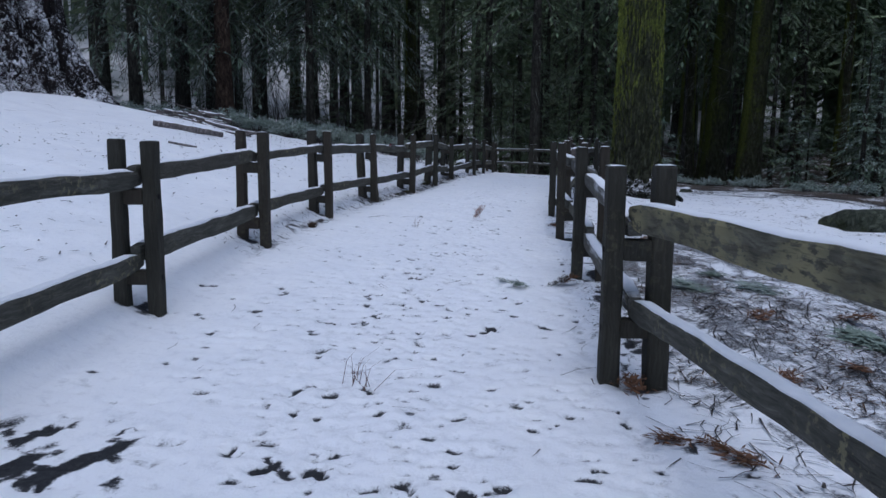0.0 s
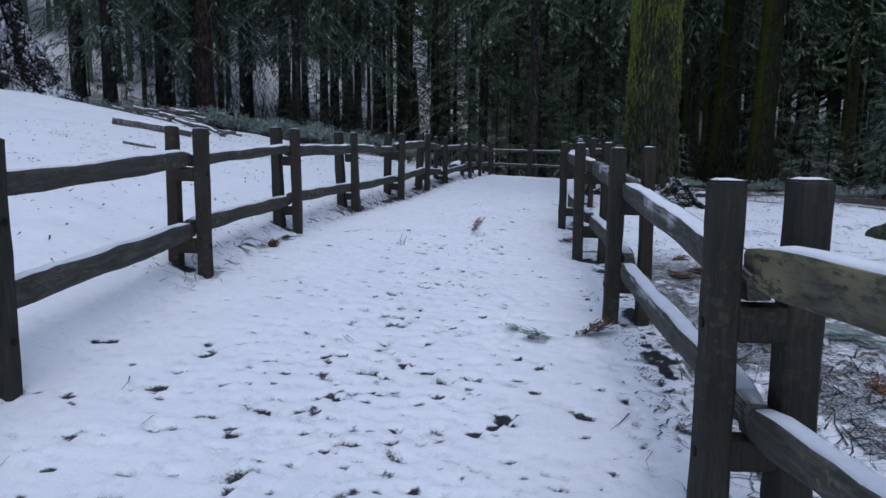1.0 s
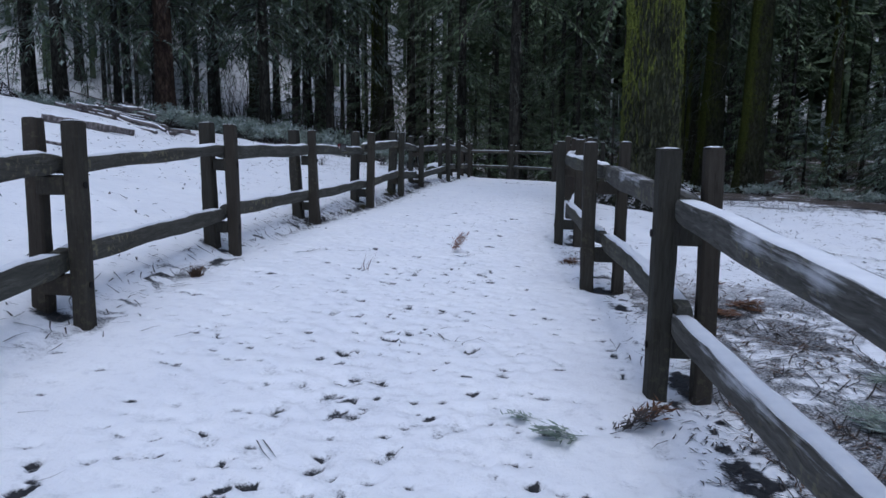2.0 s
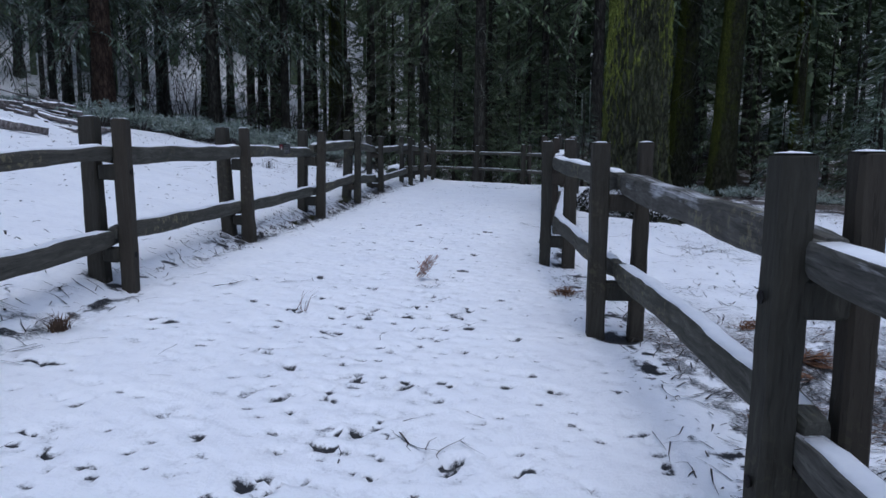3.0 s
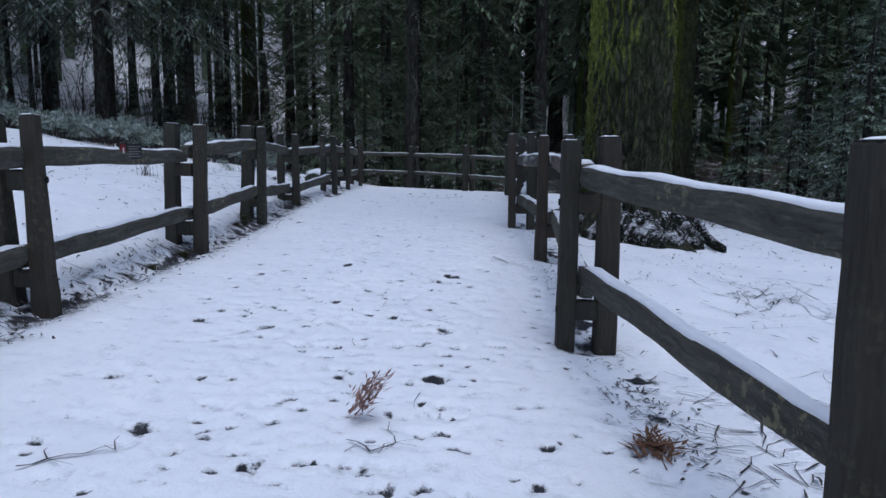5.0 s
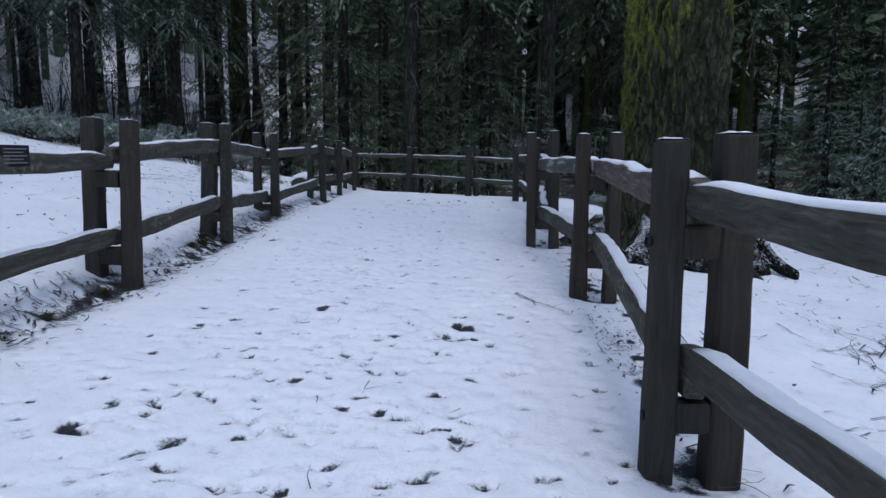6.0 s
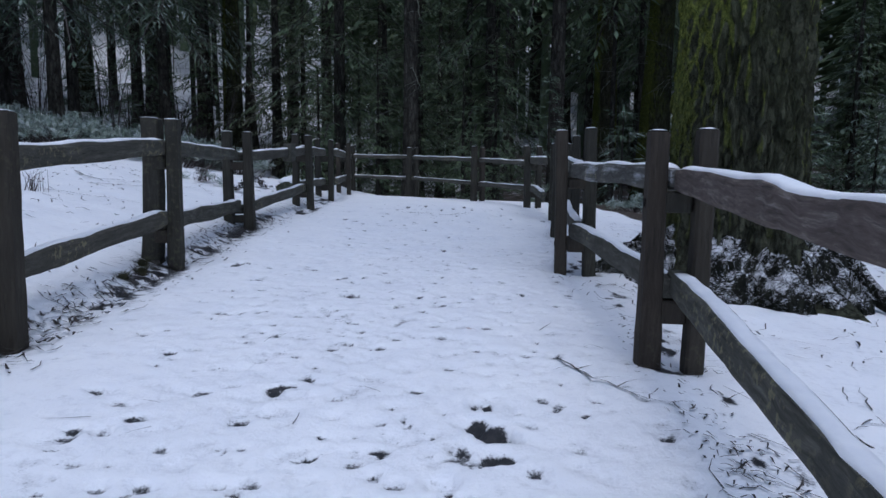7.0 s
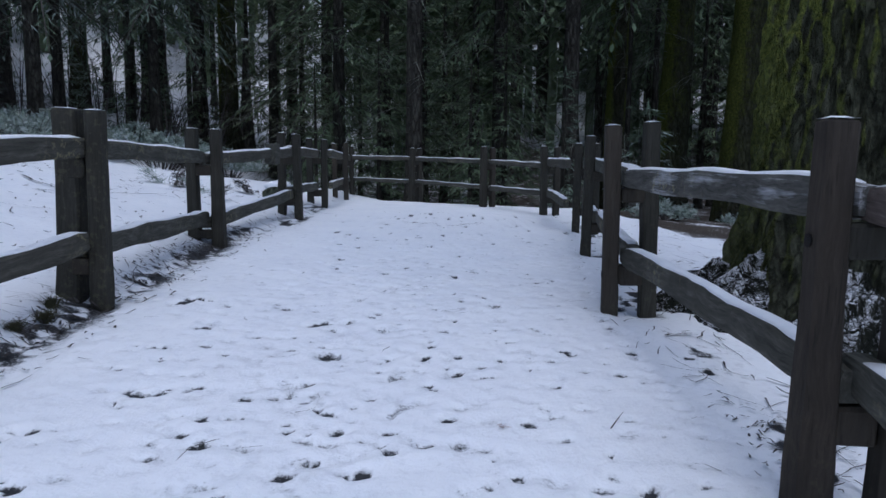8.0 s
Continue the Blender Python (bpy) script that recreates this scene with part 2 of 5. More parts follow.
TWIG = plain_material("grey_twig_bark", (0.020, 0.018, 0.018), (0.085, 0.074, 0.068), 20)
DEAD_TWIG = plain_material("lichened_dead_twig", (0.10, 0.105, 0.085), (0.28, 0.285, 0.235), 8)
LEAF_BROWN = plain_material("dead_brown_needles", (0.065, 0.032, 0.017), (0.20, 0.105, 0.058), 40)
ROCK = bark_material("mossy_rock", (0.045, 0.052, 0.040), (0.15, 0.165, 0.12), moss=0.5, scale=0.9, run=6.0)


# ---- helpers for meshes ----
def mesh_from(name, verts, faces, smooth=False):
    me = bpy.data.meshes.new(name)
    me.from_pydata([tuple(v) for v in verts], [], faces)
    if smooth:
        me.polygons.foreach_set("use_smooth", [True] * len(me.polygons))
    me.update()
    return me


def part(name, data, material, parent=None, label=""):
    """Links a bmesh or a mesh as one object under its parent."""
    if isinstance(data, bmesh.types.BMesh):
        me = bpy.data.meshes.new(name)
        data.to_mesh(me)
        data.free()
    else:
        me = data
    if not me.materials:
        me.materials.append(material)
    ob = new(name, me)
    if parent is not None:
        ob.parent = parent
    return tagged(ob, label) if label else ob


def lattice(x, y, seed):
    """Smooth value noise on numpy arrays, 0 to 1."""
    xi, yi = np.floor(x).astype(np.int64), np.floor(y).astype(np.int64)
    fx, fy = x - xi, y - yi
    fx, fy = fx * fx * (3 - 2 * fx), fy * fy * (3 - 2 * fy)

    def h(a, b):
        v = (a * 374761393 + b * 668265263 + seed * 1442695041) & 0x7FFFFFFF
        v = ((v ^ (v >> 13)) * 1274126177) & 0x7FFFFFFF
        return ((v ^ (v >> 16)) & 0xFFFF) / 65535.0

    a = h(xi, yi) * (1 - fx) + h(xi + 1, yi) * fx
    b = h(xi, yi + 1) * (1 - fx) + h(xi + 1, yi + 1) * fx
    return a * (1 - fy) + b * fy


def cloudy(x, y, seed, octaves=3):
    total, amp, f, s = 0, 1.0, 1.0, 0
    for o in range(octaves):
        total = total + amp * lattice(x * f, y * f, seed + o)
        s += amp
        amp *= 0.5
        f *= 2.1
    return total / s


# ---- the lie of the land ----
# fence joints, path side: x, y, ground height, height of the post
LEFT = [(-1.95, -0.45, -0.08), (-2.40, 1.92, -0.05), (-2.726, 4.21, 0.021, 1.197), (-2.942, 6.545, 0.189, 1.148), (-3.036, 8.82, 0.277, 1.130), (-3.029, 11.12, 0.322, 1.107), (-2.926, 13.58, 0.339, 1.137),
        (-2.838, 15.665, 0.394, 1.143), (-2.847, 18.09, 0.447, 1.071), (-2.575, 20.72, 0.474, 1.079), (-2.545, 22.9, 0.445, 1.086)]
END = [(-2.545, 22.9, 0.445), (-2.75, 25.9, 0.40), (-2.88, 28.9, 0.36), (-1.075, 27.94, 0.33), (0.385, 25.4, 0.33), (1.27, 23.4, 0.33), (1.0, 20.55, 0.34)]
RIGHT = [(1.36, -1.0, -0.16), (0.84, 1.33, -0.13), (0.326, 3.71, -0.098, 1.188), (0.190, 6.30, 0.026, 1.179), (0.026, 8.60, 0.105, 1.163), (-0.124, 11.0, 0.174, 1.139), (0.150, 13.45, 0.311, 1.092),
         (0.188, 15.785, 0.357, 1.125), (0.645, 18.43, 0.345, 1.15), (1.0, 20.55, 0.34, 1.12)]
# by joint: the path-side post's width, its spread at the foot and its lean; the way to the outer post, that one's width and lean
LEFT_POSTS = {2: (0.097, 1.0, 0.0, 0.235, 0.092, 0.02), 3: (0.098, 1.0, 0.0, 0.252, 0.090, 0.015), 4: (0.095, 1.0, -0.014, 0.205, 0.108, -0.02), 5: (0.088, 1.38, -0.024, 0.20, 0.112, -0.045),
              6: (0.101, 1.16, 0.026, 0.248, 0.112, 0.02), 7: (0.097, 1.10, 0.022, 0.205, 0.130, 0.05), 8: (0.096, 1.22, 0.0, 0.232, 0.100, 0.0)}
RIGHT_POSTS = {2: (0.099, 1.1, 0.002, 0.262, 0.114, 0.0), 3: (0.099, 1.0, 0.014, 0.214, 0.086, 0.0), 4: (0.104, 1.0, -0.004, 0.248, 0.084, 0.02), 5: (0.100, 1.04, 0.006, 0.220, 0.110, -0.01),
               6: (0.084, 1.32, 0.006, 0.205, 0.084, 0.015), 7: (0.097, 0.98, -0.018, 0.232, 0.092, -0.02), 8: (0.10, 1.0, 0.02, 0.22, 0.1, 0.0)}
LY = [-60] + [p[1] for p in LEFT] + [29.3, 34, 60, 200]
LX = [-1.9] + [p[0] for p in LEFT] + [-2.8, -2.8, -2.8, -2.8]
LZ = [-0.9] + [p[2] for p in LEFT] + [0.34, -1.1, -0.9, -0.9]
RY = [-60] + [p[1] for p in RIGHT] + [23.6, 26.2, 31, 60, 200]
RX = [1.3] + [p[0] for p in RIGHT] + [1.4, 1.4, 1.4, 1.4, 1.4]
RZ = [-1.0] + [p[2] for p in RIGHT] + [0.30, 0.24, -1.0, -0.8, -0.8]


def land(x, y):
    """Height of the ground, without the small marks."""
    x, y = np.asarray(x, float), np.asarray(y, float)
    xl, zl = np.interp(y, LY, LX), np.interp(y, LY, LZ)
    xr, zr = np.interp(y, RY, RX), np.interp(y, RY, RZ)
    k = np.clip((x - xl) / (xr - xl), 0, 1)
    z = zl + (zr - zl) * k
    dl = np.clip(xl - x, 0, None)
    steep = np.interp(y, [16, 24], [0.215, 0.15])
    z = z + steep * np.minimum(dl, 10) + 0.06 * np.clip(dl - 10, 0, 60) + 0.06 * np.exp(-((dl - 0.35) / 0.3) ** 2) * (dl > 0)
    z = z + (0.36 - zl) * (y > 29.3) * np.clip((dl - 1) / 5, 0, 1)
    dr = np.clip(x - xr, 0, None)
    z = z + 0.7 * np.clip((y - 26) / 6, 0, 1) * np.clip((dr - 1) / 4, 0, 1)
    z = z - 0.055 * np.minimum(dr, 12) - 0.01 * np.clip(dr - 12, 0, 40)
    rise = np.clip(np.hypot(x, y - 12) - 34, 0, None)
    z = z + 0.008 * np.minimum(rise, 26) ** 2 + 0.42 * np.clip(rise - 26, 0, 200)
    off = np.maximum(dl, dr)
    z = z + (cloudy(x * 0.35, y * 0.35, 11) - 0.5) * 0.35 * np.clip(off / 3, 0, 1)
    z = z + (cloudy(x * 1.7, y * 1.7, 17) - 0.5) * 0.07 * np.clip(off / 1.0, 0.25, 1)
    return z


def height(x, y):
    return float(land(np.array([x]), np.array([y]))[0])


def spread(a, b, fine, lo, hi, grow):
    """Grid lines: even between a and b, then widening out to lo and hi."""
    mid = list(np.arange(a, b + 1e-6, fine))
    up, s = [], fine
    while (up[-1] if up else b) < hi:
        s *= grow
        up.append((up[-1] if up else mid[-1]) + s)
    down, s = [], fine
    while (down[-1] if down else a) > lo:
        s *= grow
        down.append((down[-1] if down else a) - s)
    return np.array(down[::-1] + mid + up)


# dark footprints that stand out, stretch by stretch: x, y, size in centimetres
PRINTS_START = [(-0.4, 4.45, 5), (-1.05, 4.07, 3), (-0.66, 3.14, 3), (-0.9, 2.28, 4), (-1.08, 2.25, 5), (-0.64, 2.18, 4), (-0.28, 2.24, 4), (-0.53, 2.26, 3), (-0.37, 2.43, 2), (-0.14, 2.31, 3), (0.19, 2.46, 3), (0.18, 2.63, 2),
    (-1.85, 2.76, 2), (-1.71, 2.95, 2), (-1.17, 2.81, 2), (-1.04, 2.76, 2), (-0.58, 2.58, 2), (-0.86, 2.43, 3), (-1.2, 2.5, 2), (-1.73, 2.46, 2), (-1.49, 4.47, 3), (-1.49, 4.3, 3), (-1.17, 4.86, 3), (-0.7, 3.77, 3),
    (-0.89, 3.16, 2), (-0.46, 2.91, 2), (-0.14, 3.12, 2), (0.05, 2.96, 2), (-1.28, 2.39, 2), (-2.04, 3.94, 2), (-1.71, 4.23, 3), (-0.29, 3.35, 2), (0.13, 3.33, 3), (-1.05, 2.1, 2)]
PRINTS_SECOND = [(-2.11, 4.46, 4), (-2.74, 4.99, 4), (-2.19, 5.11, 3), (-2.11, 4.93, 4), (-2.35, 6.7, 3), (-2.68, 7.4, 5), (-1.76, 5.46, 2), (-1.75, 5.58, 2), (-1.22, 5.86, 3), (-1.37, 5.11, 3), (-1.48, 5.02, 3), (-1.58, 4.78, 3),
    (-1.34, 4.74, 2), (-1.24, 4.54, 3), (-1.14, 4.62, 4), (-1.07, 4.87, 3), (-1.0, 5.06, 3), (-0.97, 5.38, 3), (-0.75, 4.88, 4), (-0.57, 4.91, 3), (-0.63, 4.67, 2), (-0.42, 4.53, 4), (-0.04, 4.61, 4), (-0.39, 5.29, 3),
    (-0.57, 5.41, 2), (-0.46, 5.44, 3), (0.09, 5.3, 2), (-1.22, 6.79, 3), (-1.14, 6.12, 3), (-0.93, 5.9, 2), (-0.52, 6.45, 2), (-0.57, 5.97, 2), (-1.18, 5.25, 2), (-0.24, 5.16, 2)]
PRINTS_THIRD = [(-1.31, 7.24, 3), (-1.21, 7.47, 2), (-1.1, 7.58, 3), (-1.0, 7.45, 3), (-0.76, 8.06, 3), (-0.49, 8.03, 3), (-0.41, 7.73, 3), (-0.75, 6.75, 4), (-0.46, 6.74, 3), (-1.41, 6.47, 3), (-1.89, 6.62, 2), (-1.48, 7.48, 2),
    (-0.32, 7.56, 2), (-0.26, 7.18, 2), (-1.14, 7.14, 2), (-1.13, 6.93, 3), (-1.39, 6.75, 2), (-1.02, 6.61, 2), (-0.45, 7.25, 2), (-1.32, 6.48, 2), (-0.79, 7.53, 2), (-1.54, 8.12, 2), (-1.39, 7.79, 2), (-1.75, 7.6, 1),
    (-1.94, 7.53, 2), (-1.44, 7.08, 1), (-2.15, 6.57, 3), (-2.23, 6.47, 2), (-2.58, 8.25, 6), (-1.26, 7.73, 2), (-2.53, 9.1, 3)]
PRINTS_FOURTH = [(-1.89, 8.68, 5), (-1.75, 9.02, 3), (-1.39, 8.68, 3), (-1.31, 8.8, 3), (-1.15, 8.68, 5), (-1.59, 8.54, 2), (-1.13, 8.95, 3), (-1.02, 8.69, 2), (-0.82, 8.76, 3), (-0.76, 8.99, 3), (-1.31, 9.46, 3), (-1.05, 9.3, 2),
    (-0.81, 9.89, 3), (-0.87, 10.38, 5), (-1.77, 9.51, 2), (-1.6, 9.13, 2), (-1.44, 8.79, 1), (-1.51, 9.38, 2), (-1.56, 9.5, 2), (-1.04, 8.97, 2), (-0.92, 10.05, 2), (-0.59, 10.36, 2), (-0.68, 10.39, 2), (-0.45, 9.67, 3),
    (-0.4, 9.42, 2), (-0.38, 8.93, 2), (0.01, 9.15, 2), (-2.37, 9.46, 3), (-2.46, 9.87, 3), (-2.05, 8.73, 2), (-0.69, 12.45, 5), (-0.69, 12.9, 4), (-1.56, 11.25, 2)]
PRINTS_FIFTH = [(-0.68, 12.61, 5), (-1.5, 12.19, 2), (-1.55, 11.35, 3), (-1.34, 11.11, 2), (-1.12, 11.12, 2), (-0.87, 11.61, 3), (-0.94, 10.9, 3), (-1.18, 11.33, 1), (-2.12, 10.96, 2), (-1.92, 10.84, 2), (-1.75, 10.92, 3), (-2.17, 11.15, 5),
    (-2.03, 11.82, 2), (-2.62, 11.91, 2), (-1.98, 11.43, 2), (-1.77, 12.06, 2), (-1.77, 11.76, 1), (-1.14, 11.88, 2), (-1.5, 15.38, 5), (-1.42, 14.81, 4), (-2.1, 14.18, 3), (-2.41, 15.83, 4), (-0.54, 10.9, 2), (-0.46, 10.96, 1),
    (-0.7, 10.88, 2), (-1.58, 11.12, 2), (-1.6, 10.8, 2), (-1.35, 11.99, 2), (-0.97, 11.38, 1), (0.09, 11.97, 1)]
PRINTS_LAST = [(-1.4, 14.93, 3), (-2.09, 14.28, 4), (-1.53, 14.26, 3), (-1.34, 14.21, 2), (-1.64, 14.04, 3), (-1.25, 13.93, 3), (-1.43, 13.95, 2), (-1.7, 13.8, 3), (-2.02, 13.8, 2), (-1.86, 13.73, 2), (-0.67, 14.53, 3), (-0.33, 14.15, 3),
    (-1.14, 13.62, 3), (-1.31, 13.69, 2), (-1.07, 14.5, 3), (-1.44, 14.42, 3), (-2.38, 15.92, 6), (-2.16, 14.73, 3), (-1.01, 15.82, 3), (-2.07, 14.0, 2), (-2.33, 13.93, 4), (-2.24, 14.91, 3), (-1.15, 16.31, 2), (-1.36, 15.97, 2),
    (-0.55, 16.16, 2), (-0.12, 18.22, 5), (-0.35, 14.74, 3), (-1.58, 13.52, 2), (-2.15, 13.52, 3), (-0.28, 13.52, 3), (-0.08, 13.55, 2), (-1.63, 15.16, 2), (-1.62, 16.53, 2)]


def build_ground():
    xs = spread(-3.5, 1.4, 0.025, -420, 420, 1.105)
    ys = spread(1.4, 18.6, 0.028, -300, 420, 1.105)
    gx, gy = np.meshgrid(xs, ys)
    z = land(gx, gy)
    # bare: exposed ground, plus the grey painted for shaded dimples
    bare = np.zeros_like(z)
    rng = np.random.default_rng(5)
    xl, xr = np.interp(gy, LY, LX), np.interp(gy, RY, RX)
    # crumbled, trodden snow on the path
    inside = (gx > xl) & (gx < xr)
    z += np.where(inside, (cloudy(gx * 5, gy * 5, 31) - 0.5) * 0.009 + (cloudy(gx * 15, gy * 15, 37, 2) - 0.5) * 0.006, 0)
    # dark litter under the rails and on the bank's edge
    n1 = cloudy(gx * 3.1, gy * 2.1, 41)
    n2 = cloudy(gx * 9, gy * 9, 47)
    n4 = cloudy(gx * 14, gy * 11, 53, 2)
    n6 = cloudy(gx * 19, gy * 19, 67, 2)
    wander = 0.28 * (cloudy(gy * 0.9, gy * 0, 57) - 0.5)
    left_strip = np.exp(-((gx - xl + 0.06 + wander) / np.interp(gy, [7, 12], [0.2, 0.24])) ** 2) * np.clip((gy - 2.5) / 5, 0.2, 1)
    right_strip = np.exp(-((gx - xr - 0.20) / 0.17) ** 2)
    near = (gy > -5) & (gy < 26)
    bare = np.maximum(bare, np.where(near, left_strip * np.clip(1.6 * (n4 * 1.5 + n1 * 1.5 + 0.5 * n6 - np.interp(gy, [5, 8, 12], [1.85, 1.62, 1.53])), 0, 0.64), 0))
    bare = np.maximum(bare, np.where(near, right_strip * np.clip(1.5 * (n4 * 1.4 + n1 * 1.3 + 0.5 * n6 - 1.52), 0, 0.8), 0))
    # needle-strewn snow outside the right fence
    dr = gx - xr
    bare = np.maximum(bare, np.where((dr > 0.3) & (dr < 3.2) & near, np.clip(n1 * 1.1 + n4 * 0.8 - np.interp(gy, [3, 5, 8.5, 10.5], [0.62, 0.45, 0.40, 0.56]), 0, 0.54) * np.clip((12.5 - gy) / 4, 0.6, 1), 0))
    # needle-covered forest floor past the edge of the open snow
    edge = gy - (18.2 - 0.75 * (gx - 4.6)) + 1.6 * (n1 - 0.5)
    woods = np.where((gx > 2.6) & (gy < 62), 1.2 * np.clip(edge / 1.5, 0, 1), 0) + np.where((gx <= 2.6) & (gy < 62), np.clip((gy - 30.5) / 2, 0, 1) * np.clip(0.45 + (gx + 8) / 8, 0.45, 1), 0)
    woods = np.maximum(woods, np.where((dr > 0.5) & (dr < 12) & (gy > 0) & (gy < 20), 0.62 * np.clip((dr - 1.5) / 2, 0, 1), 0))
    # melted hollows round the posts
    for x, y, *_ in LEFT + RIGHT:
        d = np.hypot(gx - x + (0.13 if x < -1 else -0.13), (gy - y) * 1.2)
        z -= 0.035 * np.exp(-(d / 0.2) ** 2)
        bare = np.maximum(bare, 0.75 * np.exp(-(d / 0.22) ** 4) * np.clip(n4 * 1.8 - 0.2, 0, 1))
    # footprints and paw marks in the thin snow, the shade of shallow ones greyed in
    marks = []
    for i in range(2300):
        y = 1.6 + 22 * rng.random() ** 1.1
        a, b = np.interp(y, LY, LX), np.interp(y, RY, RX)
        k = np.clip(rng.normal(0.56, 0.23), 0.03, 0.97)
        marks.append((a + (b - a) * k, y, rng.uniform(0.014, 0.034), rng.choice((1.0, 0.9, 0.8, 0.7, 0.6, 0.45)), rng.uniform(-0.8, 0.8), 1.0))
    # shallow dimples: their soft shade is put into the colour through bare
    for i in range(5200):
        y = 1.6 + 22 * rng.random() ** 1.1
        a, b = np.interp(y, LY, LX), np.interp(y, RY, RX)
        k = np.clip(rng.normal(0.54, 0.25), 0.03, 0.97)
        marks.append((a + (b - a) * k, y, rng.uniform(0.022, 0.055), rng.uniform(0.4, 0.95), rng.uniform(-0.7, 0.7), 0.66))
    for x, y, size in PRINTS_START + PRINTS_SECOND + PRINTS_THIRD + PRINTS_FOURTH + PRINTS_FIFTH + PRINTS_LAST:
        turn = rng.uniform(-0.5, 0.5)
        marks.append((x, y, max(size, 1.8) * 0.0094, rng.uniform(1.1, 1.4), turn, 1.0))
        for k in range(3):
            marks.append((x + rng.normal(0, 0.011) * size, y + rng.normal(0, 0.008) * size, size * rng.uniform(0.0035, 0.0065), rng.uniform(0.8, 1.25), rng.uniform(-0.9, 0.9), 1.0))
    for x, y, r in ((-0.685, 12.67, 0.05), (-0.64, 12.62, 0.04), (-0.73, 12.73, 0.04), (-0.4, 4.47, 0.04)):
        marks.append((x, y, r, 1.7, 0.3, 1.0))
    for x, y, r, deep, turn, dark in marks:
        i0, i1 = np.searchsorted(xs, (x - 4 * r, x + 4 * r))
        j0, j1 = np.searchsorted(ys, (y - 3.5 * r, y + 3.5 * r))
        sx, sy = gx[j0:j1, i0:i1] - x, gy[j0:j1, i0:i1] - y
        u, v = sx * math.cos(turn) + sy * math.sin(turn), -sx * math.sin(turn) + sy * math.cos(turn)
        d = np.sqrt((u / 1.5) ** 2 + v ** 2) / r + 0.55 * (n6[j0:j1, i0:i1] - 0.5)
        deep = deep if dark == 1.0 else 0.9 * deep
        z[j0:j1, i0:i1] += (-0.024 if dark == 1.0 else -0.011) * deep * np.exp(-d ** 4) + 0.003 * deep * np.exp(-((d - 1.5) / 0.4) ** 2)
        bare[j0:j1, i0:i1] = np.maximum(bare[j0:j1, i0:i1], dark * (0.17 + 0.6 * min(deep, 1.25)) * np.exp(-((d + 0.5 * (n4[j0:j1, i0:i1] - 0.5)) / 1.0) ** 4))
    # a corner of worn asphalt where the snow has gone
    n3 = cloudy(gx * 7, gy * 7, 61)
    u, v = (gx + 1.80) * 0.92 - (gy - 2.10) * 0.40, (gx + 1.80) * 0.40 + (gy - 2.10) * 0.92
    bare = np.maximum(bare, 0.95 * np.exp(-((u / 0.065) ** 2 + (v / 0.30) ** 2) ** 2) * np.clip(n3 * 2 - 0.1, 0, 1))
    corner = np.exp(-(((gx + 2.0) / 0.62) ** 2 + ((gy - 2.12) / 0.48) ** 2) ** 2)
    bare = np.maximum(bare, corner * np.clip(1.6 * (n4 * 1.4 + n3 * 1.2 + 0.4 * n6 - 1.36), 0, 0.85))
    ny, nx = gx.shape
    me = bpy.data.meshes.new("ground")
    me.vertices.add(nx * ny)
    me.vertices.foreach_set("co", np.stack([gx, gy, z], -1).astype(np.float32).ravel())
    q = np.arange(nx * ny).reshape(ny, nx)
    quads = np.stack([q[:-1, :-1], q[:-1, 1:], q[1:, 1:], q[1:, :-1]], -1).reshape(-1, 4)
    me.loops.add(quads.size)
    me.loops.foreach_set("vertex_index", quads.ravel().astype(np.int32))
    me.polygons.add(len(quads))
    me.polygons.foreach_set("loop_start", np.arange(0, quads.size, 4, dtype=np.int32))
    me.polygons.foreach_set("use_smooth", np.ones(len(quads), bool))
    me.attributes.new("bare", "FLOAT", "POINT").data.foreach_set("value", bare.astype(np.float32).ravel())
    me.attributes.new("woods", "FLOAT", "POINT").data.foreach_set("value", woods.astype(np.float32).ravel())
    me.update(calc_edges=True)
    ob = part("ground", me, GROUND)
    return tagged(ob, "trodden snow over a dirt path and a rising bank", "ground", kind="structure")


build_ground()


# ---- split-rail fences ----
def post_mesh(rng, tall, wx, wy, foot=1.0, crook=1.0):
    """A squared, hand-hewn post, slightly uneven, sunk below the snow. foot: how much wider it is at the ground."""
    verts, faces, rows = [], [], 13
    bend = [crook * rng.uniform(-0.012, 0.012) for _ in range(4)]
    c = 0.012
    for r in range(rows):
        h = -0.25 + (tall + 0.25) * min(r, rows - 2) / (rows - 2)
        shrink = 0.010 if r == rows - 1 else 0.0
        if r == rows - 1:
            h += 0.010
        k = r / (rows - 1)
        ox, oy = bend[0] * math.sin(3 * k), bend[1] * math.sin(2.6 * k + 1)
        grow = 1 + (foot - 1) * max(0, 1 - max(h, 0) / tall) ** 1.6
        hx = wx / 2 * grow + rng.uniform(-0.0025, 0.0025) - shrink
        hy = wy / 2 * grow + rng.uniform(-0.0025, 0.0025) - shrink
        for sx, sy, ax, ay in ((-1, -1, 0, 1), (-1, -1, 1, 0), (1, -1, -1, 0), (1, -1, 0, 1), (1, 1, 0, -1), (1, 1, -1, 0), (-1, 1, 1, 0), (-1, 1, 0, -1)):
            tip = rng.uniform(-0.004, 0.004) if r >= rows - 2 else 0.0
            verts.append((ox + sx * hx + ax * c + rng.uniform(-0.0015, 0.0015), oy + sy * hy + ay * c, h + tip))
    for r in range(rows - 1):
        for i in range(8):
            a, b = r * 8 + i, r * 8 + (i + 1) % 8
            faces.append((a, b, b + 8, a + 8))
    faces.append(tuple(range((rows - 1) * 8, rows * 8)))
    return mesh_from("post", verts, faces)


